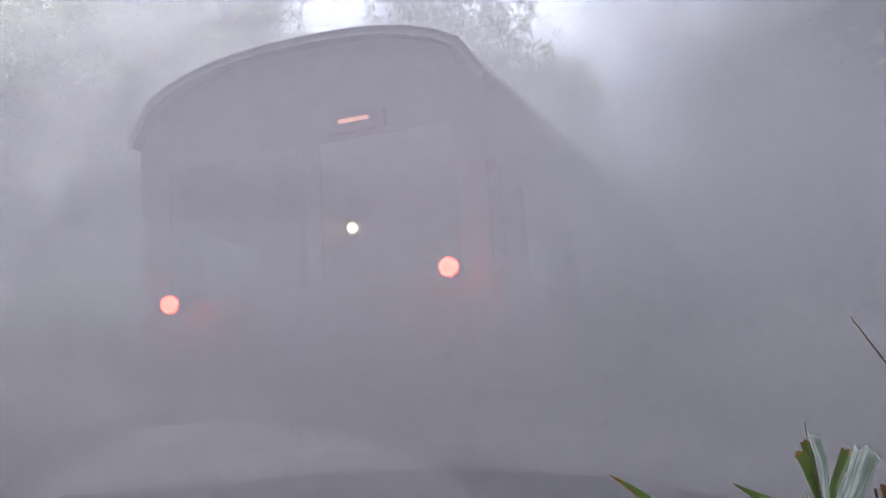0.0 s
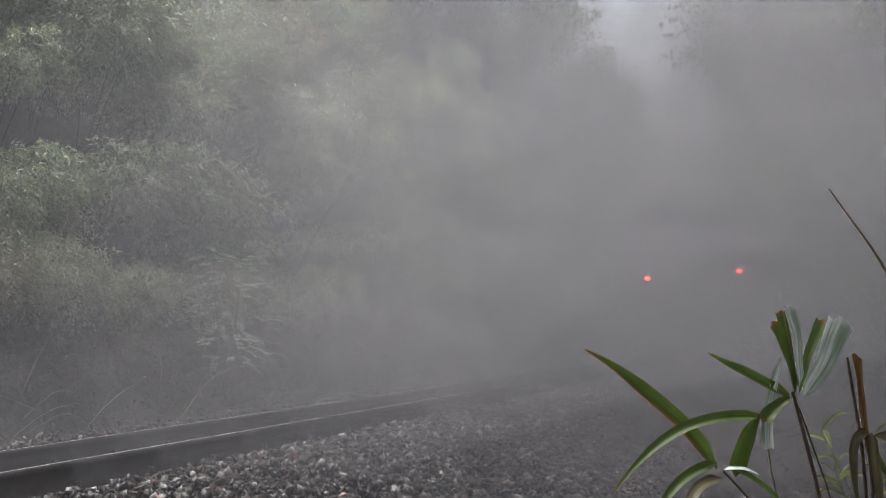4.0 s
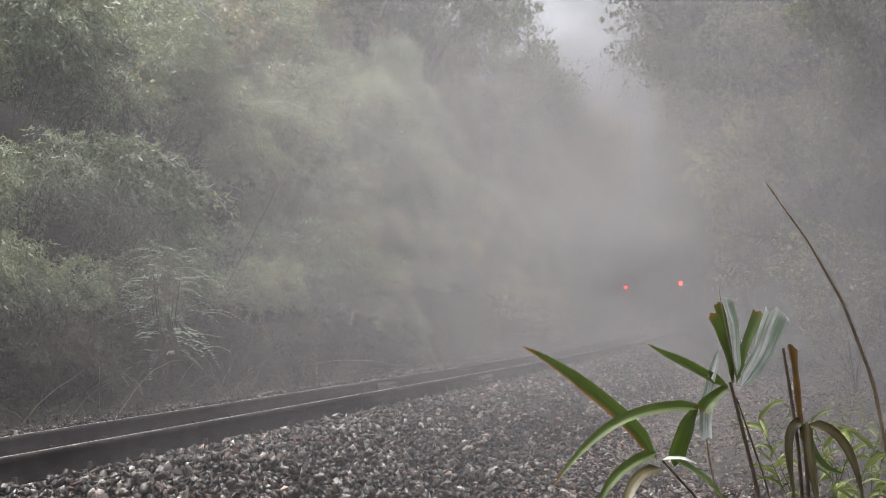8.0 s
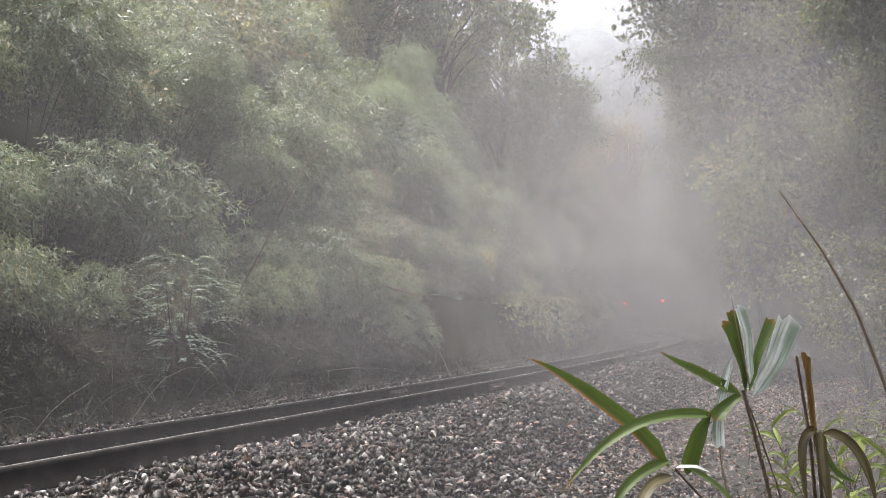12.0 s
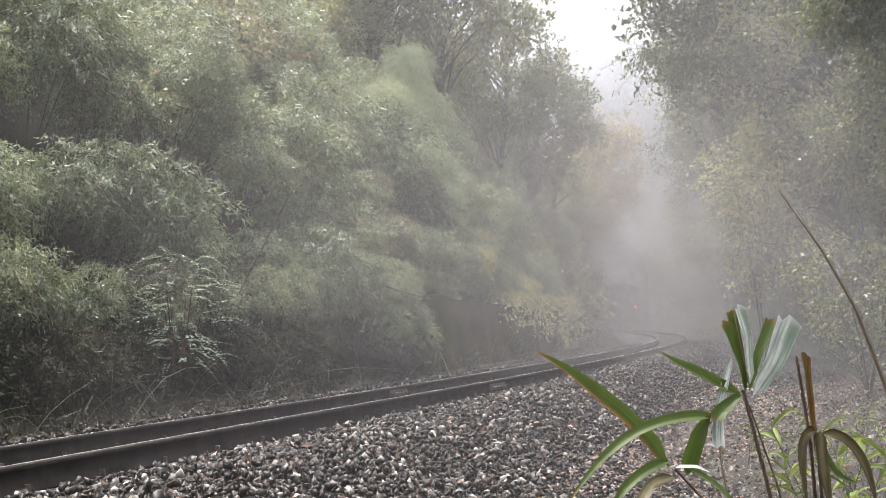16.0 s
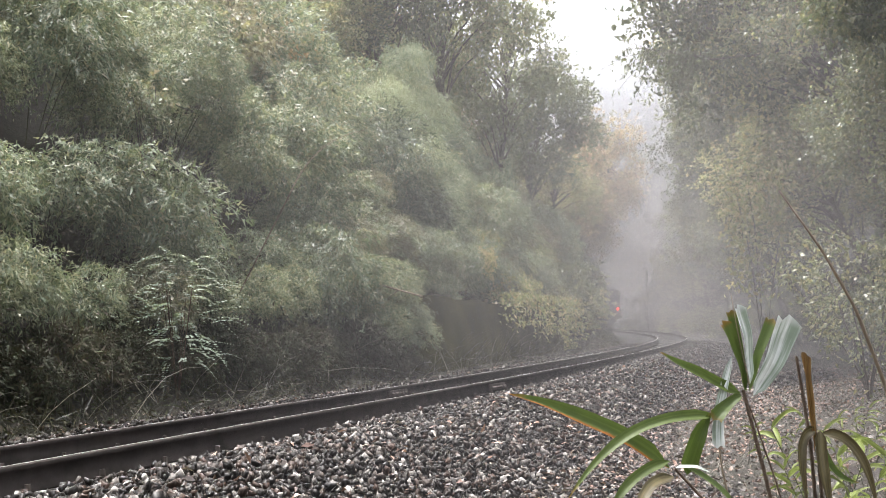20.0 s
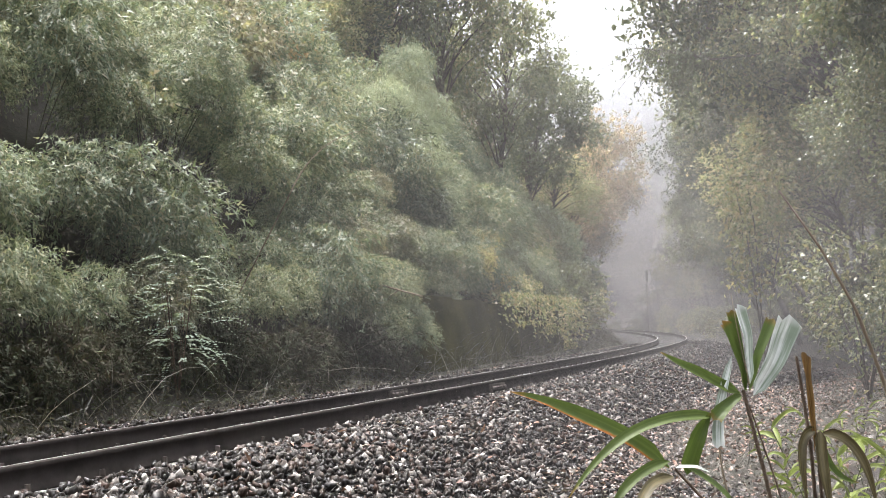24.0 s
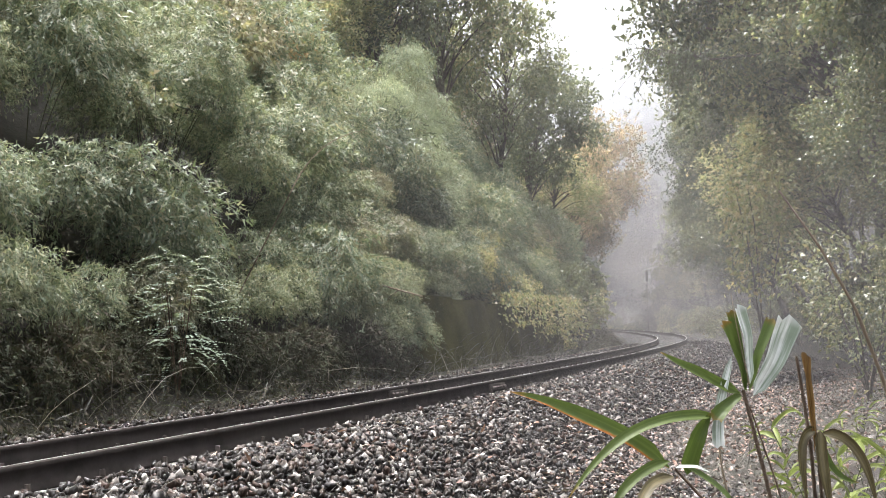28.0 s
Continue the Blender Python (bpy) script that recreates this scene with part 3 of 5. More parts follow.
def shrub(name, label, mat, seed, height=1.6, size=(0.8, 0.8, 0.8), sprays=220, per=7, leaf=(0.07, 0.03), droop=0.3, stems=6, group=""):
    r = np.random.default_rng(seed)
    ob = tagged(new(name), label, "shrub", group)
    for k in range(stems):
        d = unit(r.normal(size=3) * (1, 1, 0.2) + (0, 0, 0.4))
        c = d * np.array(size) * 0.8 + (0, 0, height - size[2])
        u = np.linspace(0, 1, 7)[:, None]
        v, f = tube(c * u ** (1.5, 1.5, 1.0) + r.normal(size=(7, 3)) * 0.02 * u, 0.012 * (1.1 - 0.8 * u[:, 0]), 5)
        part("stem", mesh_np("stem", v, f, BARK, smooth=True), None, ob)
    v, f = spray_crown(sprays, per, size, r, leaf, droop, 0.25, -0.85, 9, 0.5, 0.75)
    part("crown", mesh_np("crown", v + (0, 0, height - size[2]), f, mat), None, ob)
    return ob


def put(ob, x, y, z, turn=0.0, scale=1.0, tilt=(0.0, 0.0), copy=False):
    """Stands a plant (or a copy of it) on its place, turned, then tilted, then scaled."""
    m = Matrix.Translation((x, y, z)) @ Euler((tilt[0], tilt[1], 0)).to_matrix().to_4x4() @ Matrix.Rotation(turn, 4, "Z")
    if copy:
        ob = copy_thing(ob, m)
    else:
        ob.matrix_basis = m
    ob.scale = scale if isinstance(scale, tuple) else (scale,) * 3
    return ob


def again(ob, x, y, z, turn=0.0, scale=1.0, tilt=(0.0, 0.0)):
    return put(ob, x, y, z, turn, scale, tilt, True)


def lean_to(ob, crown_z, foot, crown, wide, turn=0.0, copy=True):
    """Stands a tree with its foot on the ground at (s, o) and the middle of its crown at a place: it leans and stretches to suit."""
    x, y, z = ground_at(*foot)
    d = Vector(crown) - Vector((x, y, z - 0.2))
    rot = Vector((0, 0, 1)).rotation_difference(d).to_matrix().to_4x4()
    m = Matrix.Translation((x, y, z - 0.2)) @ rot @ Matrix.Rotation(turn, 4, "Z")
    if copy:
        ob = copy_thing(ob, m)
    else:
        ob.matrix_basis = m
    k = d.length / crown_z
    ob.scale = (max(wide, 0.85 * k), max(wide, 0.85 * k), k)
    return ob


# ---------------------------------------------------------------- plants: left bank
def plant_left():
    r = np.random.default_rng(21)
    green = "dense green dwarf bamboo with drooping narrow leaves"
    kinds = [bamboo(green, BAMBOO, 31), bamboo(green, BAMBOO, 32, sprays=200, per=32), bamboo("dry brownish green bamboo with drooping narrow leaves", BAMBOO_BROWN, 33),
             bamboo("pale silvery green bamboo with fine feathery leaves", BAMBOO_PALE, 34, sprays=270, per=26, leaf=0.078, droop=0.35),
             bamboo("bamboo shoots at the foot of the bank, shade in their dark colour", SHADE_PAINTED, 35, sprays=90, per=26, leaf=0.16, droop=0.2)]
    used = set()

    def one(k, s, o, up, size, flat=1.0, back=0.5):
        """Foot a little up the slope, crown hanging out over it."""
        x, y, _ = along(s, o)
        z = float(ground_z(np.array([x]), np.array([y]), False)[0])
        fx, fy, fz = ground_at(s, o + back)
        set_clump(kinds[k], (fx, fy, fz - 0.1), (float(x), float(y), z + up), (size, size, size * flat), r.uniform(0, 6.28), k in used)
        used.add(k)

    def hollow(s, o):
        return any(abs(s - a) < b and c < o < d for a, b, c, d in HOLLOWS)

    for s in np.arange(4.5, 17.6, 0.9):           # hem over the foot of the bank
        one(r.choice(3, p=(0.5, 0.3, 0.2)), s + r.normal() * 0.2, r.uniform(2.9, 3.2), r.uniform(0.55, 0.95), r.uniform(0.5, 0.72))
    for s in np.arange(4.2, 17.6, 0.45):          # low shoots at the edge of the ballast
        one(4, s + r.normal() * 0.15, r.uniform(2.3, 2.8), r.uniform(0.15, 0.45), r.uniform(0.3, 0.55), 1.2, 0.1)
    for s, up in ((16.6, 0.7), (17.1, 0.5), (17.5, 0.9), (17.9, 0.6), (17.2, 1.4)):
        one(int(r.choice(2)), s, 2.5, up, 0.5, 1.0, 0.5)
    for s in np.arange(17.8, 34, 0.95):           # hem hanging over the mossy wall
        one(r.choice(3, p=(0.4, 0.35, 0.25)), s + r.normal() * 0.2, r.uniform(3.2, 3.6), r.uniform(1.3, 1.7), r.uniform(0.6, 0.8))
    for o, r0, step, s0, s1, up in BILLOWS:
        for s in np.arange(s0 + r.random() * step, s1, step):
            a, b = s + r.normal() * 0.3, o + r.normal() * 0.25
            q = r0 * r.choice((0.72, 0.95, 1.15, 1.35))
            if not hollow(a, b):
                # back rows mostly pale: the upper bank's brightness is put into leaf colour
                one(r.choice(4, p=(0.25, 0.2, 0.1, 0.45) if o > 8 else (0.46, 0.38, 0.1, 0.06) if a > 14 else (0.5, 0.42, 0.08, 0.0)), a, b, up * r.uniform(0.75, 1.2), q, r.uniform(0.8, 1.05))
    for s, o, up, q in CANOPY:                     # hanging out over the dark hollow
        one(int(r.choice(2)), s, o, up, q, 0.8, 0.8)
    for s, o, up, q in FEATHERY:                   # tall pale feathery clump
        one(3, s, o, up, q, 1.25, 0.2)


# rows of billows: offset from the track, radius, spacing, first and last place along the track, height over the slope
BILLOWS = ((3.7, 0.8, 1.25, 5, 36, 1.2), (4.4, 0.95, 1.4, 5, 44, 2.1), (5.5, 1.1, 1.6, 6, 46, 2.2), (6.9, 1.25, 1.9, 7, 47, 2.4), (8.6, 1.4, 2.2, 9, 50, 2.5), (10.6, 1.6, 2.6, 11, 52, 2.6))
HOLLOWS = ((13.5, 0.6, 2.5, 3.95), (14.6, 0.75, 3.9, 4.75), (15.7, 0.75, 4.7, 5.6))
CANOPY = ((13.4, 4.3, 2.6, 0.7), (14.5, 4.6, 2.9, 0.75), (15.6, 5.0, 2.6, 0.75))
FEATHERY = ((24.0, 4.2, 1.6, 1.0), (25.0, 4.9, 2.6, 1.1), (23.2, 4.9, 2.4, 1.0), (25.8, 5.0, 3.8, 1.0), (24.6, 5.4, 3.4, 0.9), (26.0, 5.2, 4.8, 0.75), (27.0, 4.6, 2.4, 0.9), (28.0, 4.6, 1.2, 0.9))
plant_left()


def trees_left():
    r = np.random.default_rng(22)
    a = tree("broadleaf_tree", "dark green evergreen broadleaf tree on the hillside", DARK_LEAF, 41, 9, (2.8, 2.8, 3.0), 40, 62, 6, (0.155, 0.08))
    b = tree("broadleaf_tree", "olive green broadleaf tree turning yellow on the hillside", TREE_LEAF, 42, 9, (2.7, 2.7, 3.0), 40, 62, 6, (0.155, 0.08))
    c = tree("autumn_tree", "thin-leaved tree with brown and rust autumn leaves", AUTUMN, 43, 9, (2.6, 2.6, 3.2), 40, 70, 6, (0.14, 0.08))
    d = tree("broadleaf_tree", "dark green broadleaf tree on the hilltop", DARK_LEAF, 44, 9, (2.8, 2.8, 3.2), 22, 44, 5, (0.27, 0.15))
    e = tree("autumn_tree", "tall tree with brownish autumn leaves along the bend", AUTUMN, 45, 9, (2.7, 2.7, 3.2), 22, 44, 5, (0.25, 0.14))
    first = {id(q): True for q in (a, b, c, d, e)}

    def one(ob, s, o, scale, dz=-0.3):
        x, y, z = ground_at(s, o)
        fn = put if first.pop(id(ob), False) else again
        fn(ob, x, y, z + dz, r.uniform(0, 6.28), scale, (r.normal() * 0.04, r.normal() * 0.04))

    for s in np.arange(10, 64, 4.2):
        one((a, b, c)[r.choice(3, p=(0.12, 0.73, 0.15))], s + r.normal() * 0.8, r.uniform(9.5, 12.0), r.uniform(0.62, 0.85))
    for s in np.arange(12, 62, 5.0):
        one((d, e)[r.choice(2, p=(0.7, 0.3))], s + r.normal() * 1.0, r.uniform(15, 19), r.uniform(0.75, 1.0))
    for foot, crown, wide, ob in (((36, 8.6), (-1.8, 36.0, 13.0), 1.2, a), ((34, 10.5), (-4.2, 35.0, 10.6), 1.05, b), ((40, 7.6), (0.2, 40.5, 12.8), 1.0, b),
                                  ((44, 7.0), (2.5, 44.5, 10.6), 1.05, a), ((50, 6.2), (4.6, 50.0, 9.6), 1.0, a), ((54, 6.0), (5.2, 54.0, 7.0), 0.95, b),
                                  ((58, 5.2), (5.3, 58.0, 4.6), 0.85, a), ((61, 5.4), (7.4, 61.0, 8.4), 0.9, c), ((68, 5.0), (9.4, 68.0, 9.6), 0.95, c),
                                  ((70, 4.8), (8.8, 69.0, 7.0), 0.8, c), ((72, 6.0), (7.6, 72.0, 4.6), 0.9, a)):
        lean_to(ob, 6.0, foot, crown, wide, r.uniform(0, 6.28), not first.pop(id(ob), False))
    for k, s in enumerate(np.arange(31, 66, 3.1)):
        x, y, _ = along(s, (5.6 if s > 44 else 4.4) + 0.5 * math.sin(k * 2.1))
        lean_to((a, b, a, a)[k % 4], 6.0, (s, 5.8), (float(x), float(y), 3.4 + 0.5 * math.sin(k * 1.7)), 0.72, r.uniform(0, 6.28))
    for s in np.arange(78, 122, 5.5):
        one((d, e)[r.choice(2)], s, r.uniform(5.5, 9), r.uniform(0.9, 1.2))


trees_left()


def trees_right():
    r = np.random.default_rng(23)
    a = tree("leaning_tree", "dark evergreen tree leaning over the track", DARK_LEAF, 51, 11, (3.0, 3.0, 3.0), 46, 110, 6, (0.125, 0.062))
    b = tree("roadside_tree", "green and yellowing broadleaf tree beside the track", TREE_LEAF, 52, 9, (2.6, 2.6, 2.6), 46, 100, 6, (0.11, 0.062))
    c = tree("glossy_tree", "small-leaved glossy evergreen tree beside the track", GLOSSY, 53, 7, (2.1, 2.1, 2.2), 46, 80, 6, (0.10, 0.055))
    d = tree("far_tree", "tall dark broadleaf tree along the bend", DARK_LEAF, 54, 9, (2.8, 2.8, 3.4), 22, 44, 5, (0.27, 0.15))
    e = tree("far_tree", "tall olive broadleaf tree along the bend", TREE_LEAF, 55, 9, (2.8, 2.8, 3.4), 22, 44, 5, (0.25, 0.14))
    first = {id(q): True for q in (a, b, c, d, e)}

    def one(ob, s, o, scale, dz=-0.3):
        x, y, z = ground_at(s, o)
        fn = put if first.pop(id(ob), False) else again
        fn(ob, x, y, z + dz, r.uniform(0, 6.28), scale, (r.normal() * 0.04, r.normal() * 0.04))

    for foot, crown, wide, ob in (((46, -5.0), (11.4, 45.0, 7.2), 0.95, a), ((51, -4.6), (12.2, 50.0, 5.2), 0.85, a), ((40, -6.0), (11.2, 39.0, 9.0), 0.9, b),
                                  ((33, -6.0), (9.8, 32.0, 6.4), 0.9, a), ((22, -6.0), (7.4, 20.5, 5.4), 0.85, b), ((20.5, -6.4), (7.0, 21.5, 6.8), 0.62, c),
                                  ((25, -6.0), (8.4, 25.0, 4.0), 0.9, b), ((17, -6.6), (6.6, 15.5, 3.4), 0.72, c), ((15, -6.4), (6.2, 14.0, 5.2), 0.7, b),
                                  ((12, -6.8), (5.4, 11.0, 4.4), 0.6, c), ((28, -6.5), (8.8, 28.0, 8.6), 1.0, b), ((36, -5.4), (9.8, 36.0, 3.6), 0.8, c)):
        lean_to(ob, {id(a): 8.0, id(b): 6.4, id(c): 4.8}[id(ob)], foot, crown, wide, r.uniform(0, 6.28), id(ob) not in first)
        first.pop(id(ob), None)
    for s in np.arange(10, 62, 6.0):
        one((d, e)[r.choice(2)], s, r.uniform(-13, -9.5), r.uniform(0.9, 1.2))
    for s in np.arange(56, 150, 5.0):
        one((d, e)[r.choice(2)], s, r.uniform(-9, -6), r.uniform(0.9, 1.2))
    for s in np.arange(95, 175, 8.0):
        one((d, e)[r.choice(2)], s, r.uniform(-19, -11), r.uniform(1.2, 1.5))
    for k, x in enumerate(np.arange(12.0, 38.0, 3.4)):     # the wooded slope that closes the view beyond the bend
        y = 132.0 + 6.0 * math.sin(k * 2.3)
        if abs(track_coords([x], [y])[1][0]) > 6.0:
            again((d, e)[k % 2], x, y, float(ground_z(np.array([x]), np.array([y]))[0]) - 0.5, k * 1.3, 1.45)


trees_right()


def pinnate_shrub():
    """A small shrub in tiers: each arching frond bears pairs of leaflets."""
    r = np.random.default_rng(61)
    ob = tagged(new("pale_shrub"), "small shrub with pale blue-green paired leaves beside the ballast", "shrub")
    for k in range(9):
        a, top = r.uniform(0, 6.28), r.uniform(0.8, 1.3)
        u = np.linspace(0, 1, 6)[:, None]
        v, f = tube(u * np.array((math.cos(a) * 0.16, math.sin(a) * 0.16, top)), 0.006 * (1.1 - 0.7 * u[:, 0]), 5)
        part("stem", mesh_np("stem", v, f, CANE, smooth=True), None, ob)
    sets = []
    for k in range(84):
        h = 0.4 + 1.15 * r.random()
        a = r.uniform(0, 6.28)
        out = np.array((math.cos(a), math.sin(a), 0.0))
        L = (0.2 + 0.3 * math.sin(min(1.0, (h - 0.3) / 1.3) * 2.6)) * r.uniform(0.6, 1.3)
        base = np.array((0, 0, h)) + out * r.uniform(0.0, 0.3) + r.normal(size=3) * 0.06
        u = np.linspace(0.12, 1, 13)[:, None]
        rib = base + out * L * u + np.array((0, 0, 1.0)) * (0.16 * u * r.uniform(-0.5, 1.6) - 0.26 * u ** 2 * r.uniform(0.2, 1.5))
        side = np.array((-out[1], out[0], 0.0))
        for q in (-1, 1):
            way = side * q + out * 0.55 + r.normal(size=(13, 3)) * 0.12
            sets.append(leaves(rib, way, 0.055 * np.clip(1.25 - u[:, 0], 0.4, 1.0), 0.024, r, 0.1, 0.1, loose=0.4))
    v, f = join(*sets)
    part("crown", mesh_np("crown", v, f, SHRUB), None, ob)
    return ob


def shrubs():
    s1 = pinnate_shrub()
    x, y, z = ground_at(10.4, 2.35)
    put(s1, x, y, z - 0.05)
    s2 = shrub("glossy_bush", "bush with small glossy green leaves beside the path", GLOSSY, 62, 2.2, (0.95, 0.9, 1.1), 420, 7, (0.06, 0.028))
    x, y, z = ground_at(12.8, -4.5)
    put(s2, x, y, z)
    s3 = shrub("yellowing_shrub", "yellow-green shrub hanging over the mossy wall", YELLOW, 63, 1.7, (0.8, 0.9, 0.75), 330, 7, (0.06, 0.034), 0.7)
    x, y, z = ground_at(26.5, 2.9)
    put(s3, x, y, z + 0.35)
    for q, (s, o, dz, k) in enumerate(((24.4, 3.1, 1.5, 0.8), (28.4, 2.7, 0.3, 0.85), (30.5, 2.7, 0.0, 0.75), (32.0, 2.6, -0.1, 0.6), (33.5, 2.5, -0.3, 0.5), (25.4, 3.3, 1.9, 0.7))):
        again(s3, *ground_at(s, o)[:2], ground_at(s, o)[2] + dz - 0.5, 2.0 + q, k)
    s4 = shrub("young_maple", "young maple with yellow-green leaves beside the track", YELLOW, 64, 3.4, (0.5, 0.5, 1.45), 300, 7, (0.06, 0.038), 0.5, 3)
    put(s4, 5.65, 20.0, float(ground_z(np.array([5.65]), np.array([20.0]))[0]) - 0.05, 0.7, 1.6)
    s5 = shrub("orange_shrub", "small tree with orange autumn leaves on the slope", ORANGE, 65, 3.0, (0.6, 0.6, 0.5), 60, 7, (0.1, 0.05), 0.3)
    x, y, z = ground_at(22, 6.4)
    put(s5, x, y, 6.9 - 2.5)
    s6 = shrub("kudzu_vine", "kudzu vine with big round yellow-green leaves over bamboo", VINE, 66, 2.2, (0.9, 0.9, 0.6), 120, 5, (0.13, 0.11), 0.5)
    put(s6, -5.6, 23.0, 5.6, 0.4, 1.1)
    s7 = shrub("kudzu_vine", "small tuft of kudzu with round yellow leaves over bamboo", VINE, 67, 2.2, (0.3, 0.3, 0.22), 15, 5, (0.085, 0.07), 0.5)
    put(s7, -3.8, 14.6, 1.8)
    again(s6, -5.0, 22.0, 5.0, 1.0, 1.3)
    again(s6, -6.2, 21.5, 4.6, 2.2, 1.3)
    again(s6, -4.2, 21.0, 4.4, 3.2, 1.1)


shrubs()


def trackside_sign():
    ob = tagged(new("trackside_sign"), "narrow white trackside signboard on a grey post", "sign")
    x, y = 16.55, 92.0
    z = float(ground_z(np.array([x]), np.array([y]))[0])
    ob.matrix_basis = Matrix.Translation((x, y, z))
    top = 4.98 - z
    part("post", rod(0.06, 0.05, top + 0.6, pose(0, 0.05, top / 2 + 0.1), 10), IRON, ob)
    part("board", box(0.62, 0.03, 1.3, pose(0, 0, top), 0.01), paint_mat("sign_paint", (0.8, 0.8, 0.78)), ob)
    part("panel", box(0.2, 0.02, 0.9, pose(0, -0.027, top - 0.1)), UNDER, ob, "dark narrow marking")


trackside_sign()


def bent_canes():
    a = tagged(new("bent_cane"), "bare tan bamboo cane arching out of the thicket", "cane")
    u = np.linspace(0, 1, 12)[:, None]
    p = (1 - u) ** 2 * np.array((-1.75, 13.0, 2.26)) + 2 * u * (1 - u) * np.array((-1.5, 13.3, 2.95)) + u ** 2 * np.array((-0.92, 13.6, 3.08))
    v, f = tube(p, np.linspace(0.008, 0.004, 12), 6)
    part("culm", mesh_np("culm", v, f, TWIG, smooth=True), None, a)
    v, f = tube(np.stack([np.linspace(-1.75, -2.9, 6), np.linspace(13.0, 15.2, 6), np.linspace(2.26, 0.9, 6)], -1), np.linspace(0.008, 0.01, 6), 6)
    part("culm", mesh_np("culm", v, f, TWIG, smooth=True), None, a)
    b = tagged(new("fallen_cane"), "broken tan cane caught across the bank", "cane")
    v, f = tube([(-0.95, 17.7, 1.36), (-0.7, 17.5, 1.28), (-0.33, 17.4, 1.17)], (0.016, 0.014, 0.01), 6)
    part("culm", mesh_np("culm", v, f, TWIG, smooth=True), None, b)
    v, f = tube([(-0.7, 17.5, 1.28), (-0.85, 17.9, 1.2), (-1.0, 18.4, 1.0)], (0.008, 0.008, 0.006), 5)
    part("twig", mesh_np("twig", v, f, TWIG, smooth=True), None, b)


bent_canes()


def thicket():
    """Low bushes that close the foot of the woods on both sides."""
    r = np.random.default_rng(81)
    a = shrub("bush", "dark leafy bush at the foot of the wood", DARK_LEAF, 82, 2.3, (1.3, 1.2, 1.15), 250, 6, (0.14, 0.07), 0.4, group="bushes along the line")
    b = shrub("bush", "olive green leafy bush at the foot of the wood", TREE_LEAF, 83, 2.3, (1.3, 1.2, 1.15), 250, 6, (0.13, 0.065), 0.4, group="bushes along the line")
    first = {0: a, 1: b}
    spots = [(s, r.uniform(-6.6, -5.4)) for s in np.arange(16, 60, 2.0)] + [(s, r.uniform(-7.0, -4.2)) for s in np.arange(60, 160, 3.2)]
    spots += [(s, r.uniform(-9.5, -7.5)) for s in np.arange(9, 50, 3.0)]
    spots += [(s, r.uniform(2.9, 4.2) + (1.0 if s > 46 else 0.0)) for s in np.arange(33, 118, 1.9)] + [(s, r.uniform(4.6, 6.5)) for s in np.arange(44, 120, 3.0)]
    for s, o in spots:
        k = int(r.integers(0, 2))
        x, y, z = ground_at(s, o)
        q = r.uniform(0.75, 1.3)
        put((a, b)[k], x, y, z - 0.35, r.uniform(0, 6.28), (q, q, q * r.uniform(0.8, 1.3)), copy=first.pop(k, None) is None)


thicket()


